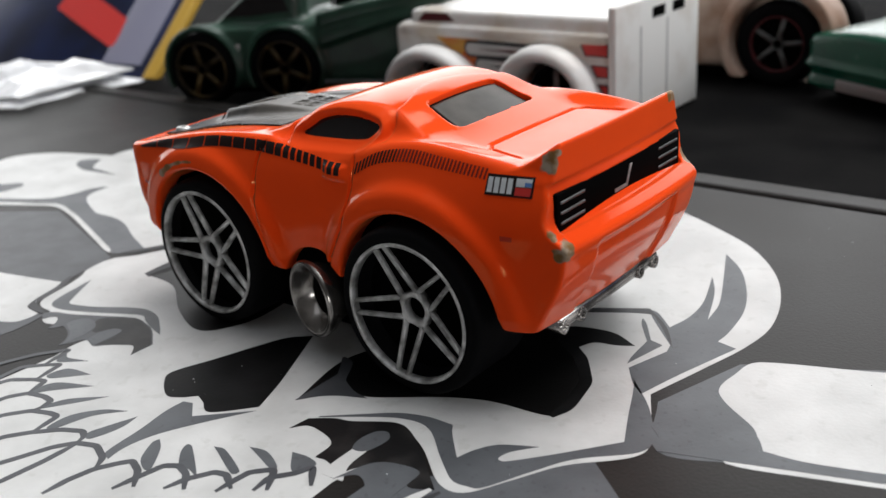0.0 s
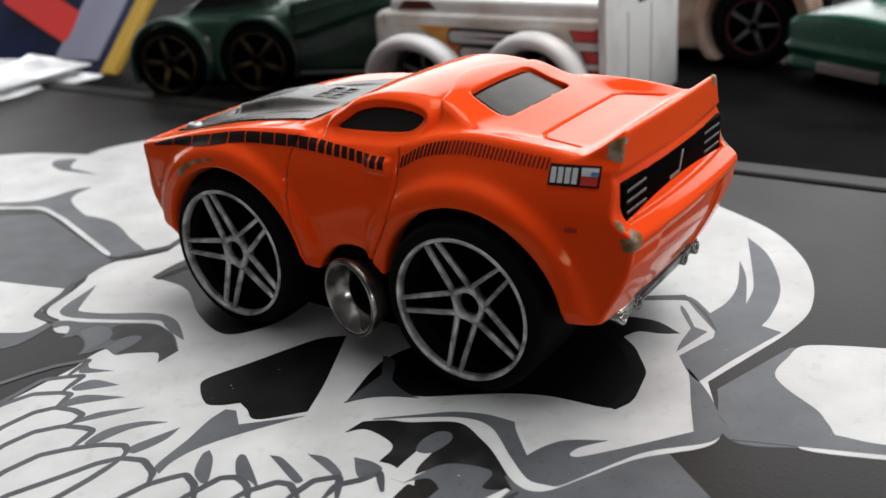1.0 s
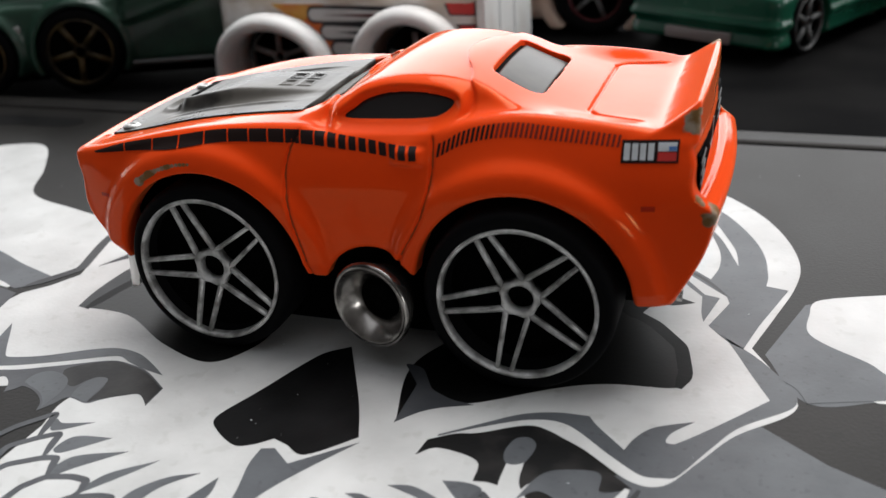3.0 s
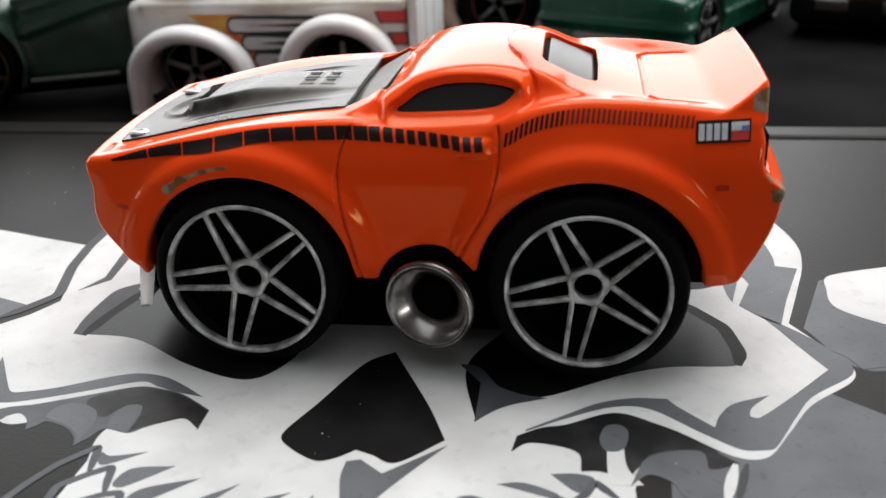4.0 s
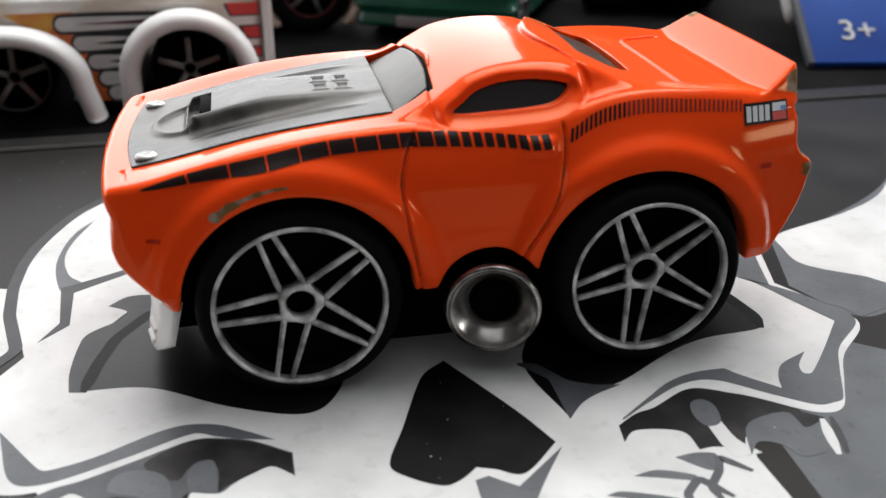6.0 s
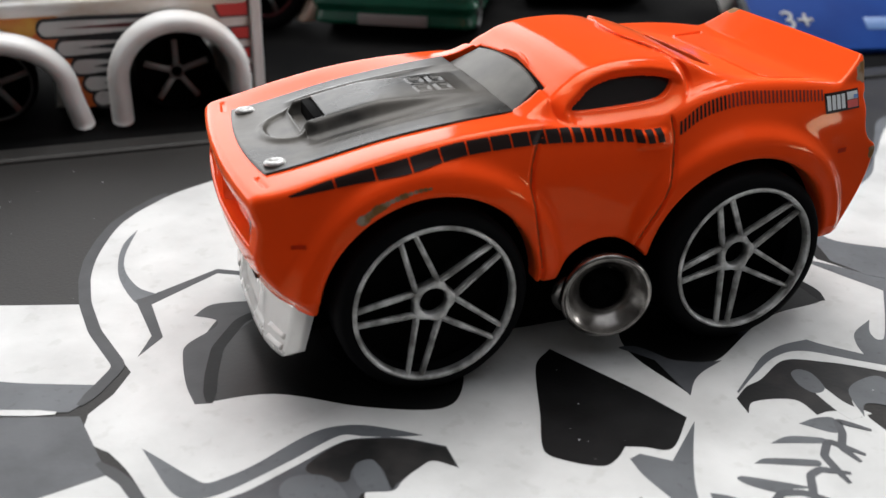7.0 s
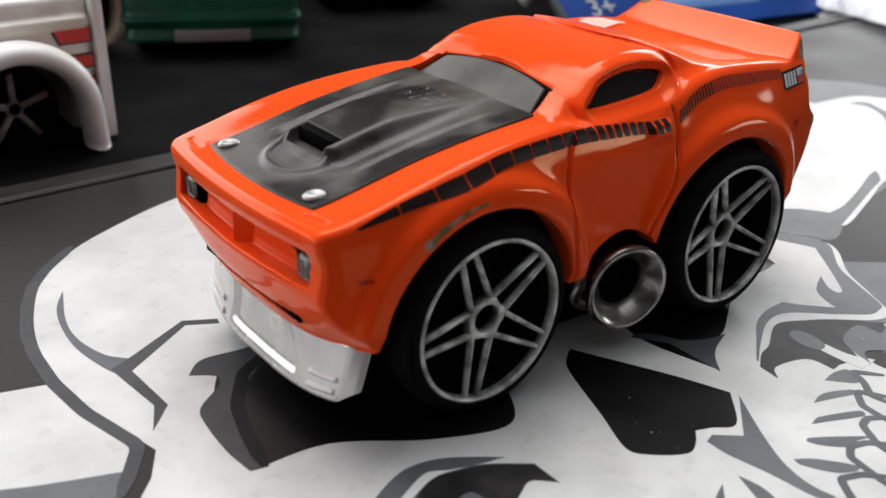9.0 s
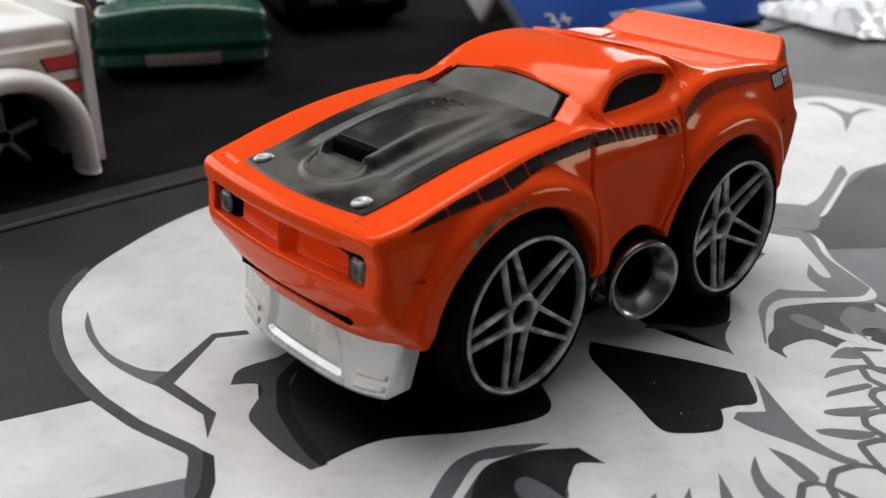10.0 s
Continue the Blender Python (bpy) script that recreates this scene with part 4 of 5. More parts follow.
# black hood panel with its shaker scoop
def hood_height(x, y):
    a = abs(y)
    z = float(top_height(np.array(x), np.array(a))) + 0.16
    fade = np.clip((-5.9 - x) / 9.0, 0.1, 1)
    if x > -21.6:
        rise = np.clip((x + 21.6) / (0.9 + 0.9 * np.clip(a - 2.5, 0, 1)), 0, 1)
        rise = rise * rise * (3 - 2 * rise)
        z += 1.05 * rise * fade / (1 + np.exp((a - 3.35) / 0.2))
        z -= 0.14 * rise * fade * np.exp(-(((a - 4.5) / 0.5) ** 2))
    if -21.2 < x < -19.2 and a < 2.5:
        flat = float(top_height(np.array(x), np.array(a))) + 0.12
        z += (flat - z) * min(1.0, (-19.2 - x) / 0.1, (2.5 - a) / 0.1)
    dish = np.hypot((x + 21.1) / 2.7, y / 3.2)
    if x < -20.9:
        z += 0.26 * np.exp(-(((dish - 1.0) / 0.1) ** 2)) - 0.05 * (dish < 0.93)
    z += 0.14 * np.exp(-(((a - 5.6) / 0.3) ** 2)) * np.clip((x + 21) / 2, 0, 1) * np.clip((-7 - x) / 3, 0, 1)
    for sx in (-10.5, -8.7):
        for sy in (-1.1, 1.1):
            if abs(x - sx) < 0.72 and abs(y - sy) < 0.9:
                z += 0.09 * min(1.0, (0.72 - abs(x - sx)) / 0.15, (0.9 - abs(y - sy)) / 0.15) - 0.14 * (abs(x - sx) < 0.42) * (abs(y - sy) < 0.6)
    return z


rows = []
stations = np.unique(np.round(np.concatenate((np.arange(-25.45, -5.7, 0.16), np.arange(-21.2, -19.0, 0.05), [-5.7])), 3))
for x in stations:
    half = 7.8 + 0.45 * (x + 26) / 20.3
    lead = np.clip((-23.0 - x) / 2.45, 0, 1)
    row = []
    for j in range(-80, 81):
        y = half * j / 80 - 0.2
        at = x + lead * (0.75 * (j / 80) ** 2 - 0.4)
        row.append((at, y, hood_height(at, y)))
    rows.append(row)
hood = sheet("hood", rows, BLACK_PAINT, car, "worn satin black hood panel with raised scoop", (0, 0, -0.5))
# black block at the back of the scoop's opening, for the shade inside
part("scoop_mouth_shade", bevelled_box((-20.1, -2.35, hood_height(-20.5, 0) - 0.1), (-19.25, 2.35, hood_height(-19, 0) - 0.2), 0.02), BLACK, hood, "black block standing in for the shade in the scoop mouth")
for y in (-6.55, 6.35):
    z = hood_height(-24.1, y)
    v, f = lathe([(0.02, 0.0), (0.88, 0.0), (0.88, 0.16), (0.7, 0.32), (0.42, 0.36), (0.32, 0.12), (0.02, 0.12)], 24)
    pin = mesh("hood_pin", np.stack((v[:, 0] - 24.1, v[:, 2] * 0.8 + y, v[:, 1] + z - 0.05), 1), [q[::-1] for q in f], SILVER, hood, True, "small silver hood pin")

# glazing
def pane(bottom, top, half0, half1, bow, sink):
    """A pane laid into the roof's slope, by its lower and upper station and half widths."""
    grid = []
    for i in range(21):
        u, row = i / 20, []
        for j in range(-20, 21):
            v = j / 20
            x = bottom + u * (top - bow * v * v - bottom)
            y = v * (half0 + (half1 - half0) * u)
            row.append((x, y, float(roof_height(np.array(x), abs(y))) - sink))
        grid.append(row)
    return grid


sheet("windshield_seal", pane(-6.3, -1.65, 8.5, 7.0, 0.6, 0.5), BLACK, car)
sheet("windshield", pane(-6.2, -2.15, 7.9, 6.35, 0.55, 0.32), GLASS, car, "smoky grey windshield")
sheet("rear_window_seal", pane(14.3, 9.6, 5.8, 5.3, 0.0, 0.5), BLACK, car)
sheet("rear_window", pane(13.85, 10.15, 5.25, 4.8, 0.0, 0.3), GLASS, car, "smoky grey rear window")
for sign in (-1, 1):
    out = [(x, sign * (10.42 - 0.64 * (z - 20.3) - 0.42), z) for x, z in ((-2.2, 20.4), (7.5, 20.4), (8.9, 22.6), (5.5, 23.3), (1.8, 23.2))]
    mesh("side_window", [*out, *[(x, y - sign * 0.4, z) for x, y, z in out]], [[0, 1, 2, 3, 4], [9, 8, 7, 6, 5], *[[i, i + 5, (i + 1) % 5 + 5, (i + 1) % 5] for i in range(5)]], DARK_GLASS, car, False, "black side window")


# printed side stripe and badge
def stripe_mid(x):
    return curve((-24.2, -20.6, -16, -12, -8, -4.4, 0.6, 5.6, 7.2, 8.9, 12.2, 16.6, 21), (17.4, 18.15, 18.85, 19.5, 19.72, 19.75, 19.4, 19.05, 19.3, 20.2, 21.0, 20.95, 20.65), x)


def stripe_half(x):
    return curve((-24.2, -22.5, -18, -12, -5, 6, 9, 21), (0.06, 0.22, 0.42, 0.46, 0.5, 0.48, 0.5, 0.4), x)


def side_print(name, dashes, mat, sign, label="", lift=0.08):
    v, f = [], []
    for x0, x1, z0, z1, lean in dashes:
        nx, nz = max(3, int((x1 - x0) / 0.25) + 1), 6
        for i in range(nx):
            x = x0 + (x1 - x0) * i / (nx - 1)
            for j in range(nz):
                lo, hi = (z0, z1) if z0 is not None else (stripe_mid(x) - stripe_half(x), stripe_mid(x) + stripe_half(x))
                z = lo + (hi - lo) * j / (nz - 1)
                v.append(on_side(x + lean * (j / (nz - 1) - 0.5), z, sign, lift))
        k = len(v) - nx * nz
        q = [(k + i * nz + j, k + (i + 1) * nz + j, k + (i + 1) * nz + j + 1, k + i * nz + j + 1) for i in range(nx - 1) for j in range(nz - 1)]
        f += q if sign < 0 else [p[::-1] for p in q]
    return mesh(name, v, f, mat, car, True, label)


dashes, x, w = [], -24.2, 3.3
while x < 6.0:
    if x + w < 6.6:
        dashes.append((x, x + w - 0.14 - (0.12 if x > -4 else 0), None, None, -0.15))
    x += w
    w = max(0.86, w * 0.895)
fine, faded, x = [], [], 7.2
while x < 21.0:
    (fine if x < 11.5 else faded).append((x, x + 0.22 - 0.004 * (x - 7), None, None, 0.12))
    x += 0.38
for sign in (-1, 1):
    side_print("side_stripe", dashes + fine, DECAL, sign, "printed black broken side stripe")
    tagged(side_print("side_hatching", faded, FADED, sign, "fading maroon hatched end of the stripe"), kind="stuff")
    side_print("rear_marker", [(22.8, 23.8, 15.7, 16.1, 0.0)], WORN_RED, sign)
    side_print("badge", [(21.2, 25.2, 19.2, 20.75, 0.0)], DECAL, sign, "small printed silver and red badge")
    for i in range(4):
        side_print("badge_bar", [(21.38 + 0.56 * i, 21.8 + 0.56 * i, 19.42, 20.55, 0.0)], LIGHT_PRINT, sign, lift=0.13)
    side_print("badge_emblem", [(23.75, 25.05, 19.35, 19.95, 0.0)], RED, sign, lift=0.13)
    side_print("badge_emblem_top", [(23.75, 25.05, 20.0, 20.6, 0.0)], LIGHT_PRINT, sign, lift=0.13)
    side_print("badge_corner", [(24.5, 25.05, 20.05, 20.35, 0.0)], BLUE_LIGHT, sign, lift=0.17)
    side_print("side_marker", [(-24.3, -23.3, 13.4, 13.7, 0.0)], WORN_RED, sign)

# brown ribbons along the door's shut lines: dirt plus the gap's shade, painted in
for sign in (-1, 1):
    for (knots, xs), z0 in zip(DOOR_SEAMS, (9.2, 10.6)):
        v = []
        for z in np.linspace(z0, 20.1, 70):
            x = float(curve(knots, xs, z))
            wide = 0.06 + 0.02 * np.sin(3.1 * z) + 0.012 * np.sin(7.7 * z)
            v += [on_side(x - wide, z, sign, 0.03), on_side(x + wide, z, sign, 0.03)]
        f = [(2 * i, 2 * i + 1, 2 * i + 3, 2 * i + 2) for i in range(69)]
        mesh("shut_line", v, f if sign < 0 else [q[::-1] for q in f], SEAM_BROWN, car, True, "brown shut line, dirt and gap shade in one colour")

# tail panel, lamps
part("tail_panel", bevelled_box((26.0, -10.4, 16.1), (26.72, 10.4, 19.4), 0.15), BLACK, car, "black tail panel")
for sign in (-1, 1):
    for i in range(3):
        part("tail_lamp", bevelled_box((26.6, min(sign * 6.3, sign * 9.9), 16.75 + 0.85 * i), (26.8, max(sign * 6.3, sign * 9.9), 17.0 + 0.85 * i), 0.08), SILVER_DARK, car, "thin silver tail lamp bar")
mesh("tail_emblem", [(26.78, y, z) for y, z in ((-1.5, 16.9), (0.6, 16.9), (1.4, 18.7), (1.0, 18.7), (0.4, 17.2), (-1.5, 17.2))] + [(26.6, y, z) for y, z in ((-1.5, 16.9), (0.6, 16.9), (1.4, 18.7), (1.0, 18.7), (0.4, 17.2), (-1.5, 17.2))], [[0, 1, 2, 3, 4, 5], *[[i, i + 6, (i + 1) % 6 + 6, (i + 1) % 6] for i in range(6)]], SILVER, car, False)

# headlamps and the grille's divider
for sign in (-1, 1):
    lo, hi = sorted((sign * 7.5, sign * 10.15))
    lamp = part("headlamp", bevelled_box((-26.35, lo, 12.75), (-25.5, hi, 15.5), 0.35, 3), BLACK, car, "silver headlamp in a black surround")
    part("lens", bevelled_box((-26.62, sign * 8.9 - 0.8, 13.15), (-26.1, sign * 8.9 + 0.8, 14.9), 0.45, 4), LAMP, lamp)
    # black patch in place of the shadow beneath the grille's upper lip
    lid = [(-26.5, sign * 3.8, 15.5), (-26.5, sign * 7.9, 15.5), (-26.42, sign * 7.9, 14.85), (-26.42, sign * 5.9, 15.2)]
    mesh("grille_lip_shadow", [*lid, *[(x + 0.6, y, z) for x, y, z in lid]], [[0, 1, 2, 3], [7, 6, 5, 4], *[[i, i + 4, (i + 1) % 4 + 4, (i + 1) % 4] for i in range(4)]], BLACK, lamp, False)
# black strip set into the slot to stand in for its shade
part("air_slot_shade", bevelled_box((-26.3, -7.5, 8.9), (-25.2, 7.5, 9.7), 0.1), BLACK, car, "black strip standing in for shade in the lower air slot")
wedge = [(-27.3, 0, 12.8), (-27.2, 0, 15.5), (-26.2, -1.3, 12.8), (-26.2, -0.9, 15.5), (-26.2, 1.3, 12.8), (-26.2, 0.9, 15.5)]
mesh("grille_divider", wedge, [[0, 1, 3, 2], [1, 0, 4, 5], [0, 2, 4], [1, 5, 3], [2, 3, 5, 4]], ORANGE, car, False)


# silver front apron, its lip thrust forward, turned back round both corners
def apron_at(e, u, out=0.0):
    k, side = min(abs(e), 1.0), np.sign(e)
    back = max(0.0, abs(e) - 1.0) / 0.1
    low = 2.4 + 0.7 * k ** 3
    x = (-25.95 + 0.95 * k ** 3) * (1 - u) + (-25.72 + 1.72 * k ** 3) * u
    hollow = np.clip((5.6 - 1.6 * u - 10 * k) / 0.5, 0, 1) * np.clip((u - 0.12) / 0.08, 0, 1)
    x += 0.3 * np.sin(np.pi * u) * (1 - k ** 6) + 0.4 * hollow + 1.1 * back - out
    y = k * (10.0 + 0.81 * u) + back * (0.9 - 0.5 * u)
    return (x, side * y, low + (7.8 - low) * u + 0.75 * back * (1 - u))


apron = sheet("front_apron", [[apron_at(j * 0.022, i / 28) for j in range(-50, 51)] for i in range(29)], APRON, car, "silver front apron with fog lamp bars", (0.5, 0, 0))
for side in (-1, 1):
    for low in (0.08, 0.29):
        sheet("fog_lamp", [[apron_at(side * (0.67 + 0.29 * v / 10), low + 0.1 * w / 4 + 0.03 * v / 10, 0.24 - 0.09 * abs(w - 2)) for v in range(11)] for w in range(5)], WHITE_PLASTIC, apron, "bright fog lamp bar", (0.4, 0, 0))

# black base plate, silver rear pipes
part("chassis", bevelled_box((-21.0, -9.4, 1.4), (17.5, 9.4, 14.0), 0.6), BLACK, car, "black plastic base plate")
part("front_base", bevelled_box((-23.6, -9.6, 4.6), (-21.0, 9.6, 14.0), 0.4), BLACK, car)
part("rear_base", bevelled_box((17.5, -9.4, 6.4), (23.6, 9.4, 14.0), 0.4), BLACK, car)
part("rear_valance", bevelled_box((23.6, -8.8, 6.5), (25.6, 8.8, 7.9), 0.4), PIPE, car, "worn chrome rear valance")
for y in (-8.0, -5.2, 5.2, 8.0):
    v, f = lathe([(0.35, 0), (0.65, 0), (0.65, 1.3), (0.35, 1.3)], 20)
    mesh("tail_pipe", np.stack((v[:, 1] + 24.4, v[:, 0] + y, v[:, 2] + 6.9), 1), f, PIPE, car)
for sign in (-1, 1):
    aim = lambda v: np.stack((1.1 + v[:, 0] * 0.97 - v[:, 1] * 0.242, sign * (13.8 + v[:, 1] * 0.97 + v[:, 0] * 0.242), v[:, 2] + 6.0), 1)
    turned = lambda f: f if sign > 0 else [q[::-1] for q in f]
    v, f = lathe([(1.85, -4.0), (1.85, -1.7), (2.35, -0.85), (3.0, -0.2), (3.3, 0.06), (3.55, 0.14), (3.76, 0.02), (3.82, -0.35), (3.6, -1.0), (3.05, -1.9), (2.6, -2.8), (2.45, -4.0)], 56)
    ex = mesh("exhaust", aim(v), turned(f), PIPE, car, True, "tarnished chrome side exhaust trumpet")
    # black disc closing the trumpet's hole, in place of the shade within
    v, f = lathe([(0.05, -1.9), (1.9, -1.9), (1.9, -1.5), (0.05, -1.5)], 32)
    mesh("bore_shade", aim(v), turned(f), BLACK, ex)
    v, f = lathe([(0.05, -5.2), (1.5, -5.2), (1.5, -3.2), (1.75, -3.1), (1.75, -2.4), (0.05, -2.4)], 28)
    v[:, 0] -= 2.3
    v[:, 2] -= 1.0
    mesh("pipe", aim(v), turned(f), PIPE, ex)


# wheels
def spoke(parent, mat, turn, inner, outer, y0, y1):
    """One bar: inner and outer are (radius, offset, half width), y0 and y1 its face at both ends."""
    a, pts = radians(turn), []
    for (r, o, t), y in ((inner, y0), (outer, y1)):
        for e in (-t, t):
            pts.append((r * np.cos(a) - (o + e) * np.sin(a), y, r * np.sin(a) + (o + e) * np.cos(a)))
    pts = [pts[0], pts[2], pts[3], pts[1]]
    bm = bmesh.new()
    hi = [bm.verts.new(p) for p in pts]
    lo = [bm.verts.new((x, y + 0.5, z)) for x, y, z in pts]
    bm.faces.new(hi)
    for q in range(4):
        bm.faces.new((hi[q], lo[q], lo[(q + 1) % 4], hi[(q + 1) % 4]))
    bmesh.ops.recalc_face_normals(bm, faces=bm.faces)
    bmesh.ops.bevel(bm, geom=[e for e in bm.edges if all(vv in hi for vv in e.verts)], offset=0.09, segments=2, affect="EDGES")
    return part("spoke", bm, mat, parent)


def wheel(parent, at, sign, turn, rim_mat, spoke_mat, radius=7.78, width=7.2, twin=True, face=1.0, dish=0.0):
    k = radius / 7.78
    d = k * face
    hub = new("wheel")
    hub.parent = parent
    hub.matrix_local = pose(*[c * 0.001 for c in at]) @ pose(0, 0, 0, 0, 0, 0 if sign < 0 else 180)
    w, g = width, -dish
    v, f = lathe([(6.75 * d, g), (7.35 * k, g + 0.12), (7.68 * k, g + 0.5), (radius, g + 1.1), (radius, w - 1.0), (7.5 * k, w - 0.2), (6.0 * k, w), (2.0 * k, w), (2.0 * k, 2.2), (6.0 * d, 1.8), (6.5 * d, g + 0.5)], 72)
    mesh("tyre", v, [q[::-1] for q in f], TYRE, hub, True)
    v, f = lathe([(6.3 * d, g + 0.6), (6.36 * d, g - 0.02), (6.5 * d, g - 0.14), (6.68 * d, g - 0.1), (6.76 * d, g + 0.25), (6.5 * d, g + 0.7)], 72)
    mesh("rim", v, [q[::-1] for q in f], rim_mat, hub, True)
    v, f = lathe([(0.02, 1.15), (6.3 * d, 1.15), (6.3 * d, 1.6), (0.02, 1.6)], 40)
    mesh("wheel_disc", v, [q[::-1] for q in f], BLACK, hub, False)
    if twin:
        v, f = lathe([(1.12 * d, 0.9), (1.14 * d, 0.16), (1.24 * d, 0.06), (1.62 * d, 0.05), (1.74 * d, 0.16), (1.76 * d, 0.9)], 60)
        r, a = np.hypot(v[:, 0], v[:, 2]), np.arctan2(v[:, 2], v[:, 0])
        v[:, [0, 2]] *= np.where(r > 1.4 * d, 1 + 0.09 * np.cos(5 * (a - radians(turn + 36))), 1)[:, None]
    else:
        v, f = lathe([(1.16 * d, 1.2), (1.16 * d, 0.1), (1.26 * d, 0.0), (1.38 * d, 0.1), (1.45 * d, 1.2)], 30)
    mesh("hub_ring", v, [q[::-1] for q in f], spoke_mat, hub, True)
    for i in range(5):
        for o in ((-1, 1) if twin else (0,)):
            if twin:
                spoke(hub, spoke_mat, turn + 72 * i, (1.3 * d, 0.98 * o * d, 0.21 * d), (6.4 * d, 0.6 * o * d, 0.17 * d), 0.08, g + 0.05)
            else:
                spoke(hub, spoke_mat, turn + 72 * i, (1.2 * d, 0, 0.55 * d), (6.3 * d, 0, 0.55 * d), 0.2, 0.12)
    return hub


for x, turn, dish, face in ((FRONT, 39, 0.5, 0.985), (REAR, 43, 1.1, 0.965)):
    wheel(car, (x, -13.35, 7.78), -1, turn, SILVER, SILVER, face=face, dish=dish)
    wheel(car, (x, 13.35, 7.78), 1, turn, SILVER, SILVER, face=face, dish=dish)


# ---- the other toys ----
def moulded(name, field, lo, hi, step, mat, parent, label=""):
    v, q, nrm = skin(field(*axes(lo, hi, step)), lo, step)
    return mesh(name, v, q, mat, parent, True, label, nrm)


def box_field(x, y, z, lo, hi, k):
    f = np.maximum(lo[0] - x, x - hi[0])
    f = smax(f + 0 * y, np.maximum(lo[1] - y, y - hi[1]), k)
    return smax(f + 0 * z, np.maximum(lo[2] - z, z - hi[2]) + 0 * x, k)


def plate(name, outline, y, mat, parent, per=5, thick=0.25, label=""):
    """A printed or moulded shape on a side that faces -y."""
    out = rounded(outline, per)
    n = len(out)
    bm = bmesh.new()
    front = [bm.verts.new((x, y, z)) for x, z in out]
    back = [bm.verts.new((x, y + thick, z)) for x, z in out]
    for a, b, c in tessellate_polygon([[Vector((x, z, 0)) for x, z in out]]):
        bm.faces.new((front[a], front[b], front[c]))
    for i in range(n):
        bm.faces.new((front[i], back[i], back[(i + 1) % n], front[(i + 1) % n]))
    bmesh.ops.recalc_face_normals(bm, faces=bm.faces)
    return part(name, bm, mat, parent, label, False)


# white truck with flame prints
truck = tagged(empty("toy_truck"), "white toy pickup truck with flame prints and bulging fenders", "toy truck")
WHEELS = ((-47.6, 4.9), (-23.9, 5.2))


def truck_field(x, y, z):
    f = box_field(x, y, z, (-57.5, 63.4, 1.5), (-13.2, 91, 16.4), 2.0)
    f = smin(f, box_field(x, y, z, (-54, 64.2, 12), (-13.2, 90.2, 18.7), 1.2), 0.5)
    f = smin(f, box_field(x, y, z, (-55, 62.9, 14.6), (-13.5, 91.5, 16.3), 0.8), 0.4)
    for cx, cz in WHEELS:
        f = smax(f, smin(7.9 - np.hypot(x - cx, z - cz + 0 * y), np.maximum(7.9 - np.abs(x - cx), z - cz) + 0 * y, 0.3), 0.3)
    return f


moulded("body", truck_field, (-59.5, 61, 0.3), (-11, 93, 20), 0.35, WORN_WHITE, truck)
part("tailgate", bevelled_box((-13.3, 62.6, 0.3), (-11.9, 91.4, 20.6), 0.3), WHITE_PLASTIC, truck, "tall white tailgate panel with two slots")
for y in (74.5, 81.5):
    part("slot", bevelled_box((-11.95, y, 17.2), (-11.8, y + 4.2, 18.9), 0.05), BLACK, truck)
for y in (70.5, 79.5):
    part("panel_line", bevelled_box((-11.95, y, 3.0), (-11.86, y + 0.25, 16.5), 0.02), GREY_INK, truck)
for side_y, sign in ((62.6, -1), (91.8, 1)):
    for (cx, cz), rise, splay in zip(WHEELS, (6.8, 7.9), (1.3, 0.3)):
        rows = []
        for i in range(41):
            q = -0.25 + 1.5 * i / 40
            a = np.pi * np.clip(q, 0, 1)
            leg = max(0.0, -q, q - 1) / 0.25
            swell = 1.25 - 0.02 * np.sin(a)
            ring = []
            for j in range(13):
                b = 2 * np.pi * j / 12
                out, dy = 1.15 * swell * np.cos(b), 2.2 * swell * np.sin(b)
                ring.append((cx + (8.0 + out) * np.cos(a) + splay * (1 + leg) * max(0.0, np.cos(a)), side_y + sign * 1.6 + dy, cz * (1 - leg) + (rise + out) * np.sin(a) + 0.2))
            rows.append(ring)
        sheet("fender", rows, WHITE_PLASTIC, truck, "bulging white fender", (0, 0, 0))
        wheel(truck, (cx, side_y - sign * 1.4, 5.5), sign, 18, SILVER_DARK if cx < -40 else BLACK, SILVER_DULL, 5.5, 5.0, False, 1.02)
FLAME_Y = 63.25
plate("flame_field", [(-47.5, 14.3, 1), (-38.5, 14.3, 1), (-36.2, 6), (-34.2, 1.8, 1), (-37.5, 1.8, 1), (-40.2, 9)], FLAME_Y, AMBER, truck, label="yellow and orange flame print")
plate("flame_tip", [(-42, 11.5), (-39, 8), (-36, 1.8, 1), (-34, 1.8, 1), (-36, 7), (-38.5, 13.5, 1)], FLAME_Y - 0.05, ORANGE_INK, truck)
for i, (x0, x1, z) in enumerate(((-41.0, -25.5, 12.7), (-39.0, -30.5, 10.0), (-37.4, -31.5, 7.4), (-36.2, -32.0, 5.0), (-35.2, -32.3, 2.9))):
    h = 1.05
    plate("flame_outline", [(x0 - 0.35, z), (x0 + 0.6, z + h + 0.3), (x1 + 0.4, z + h + 0.25, 1), (x1 + 0.4, z - h - 0.25, 1), (x0 + 0.6, z - h - 0.3)], FLAME_Y - 0.1, DARK_INK, truck)
    plate("flame_finger", [(x0, z), (x0 + 0.8, z + h - 0.1), (x1, z + h - 0.35, 1), (x1, z - h + 0.35, 1), (x0 + 0.8, z - h + 0.1)], FLAME_Y - 0.15, WHITE_INK, truck)
    plate("flame_core", [(x0 + 2.6, z, 1), (x1 - 0.5, z + 0.4, 1), (x1 - 0.5, z - 0.4, 1)], FLAME_Y - 0.2, DARK_RED if i == 0 else DARK_INK, truck)
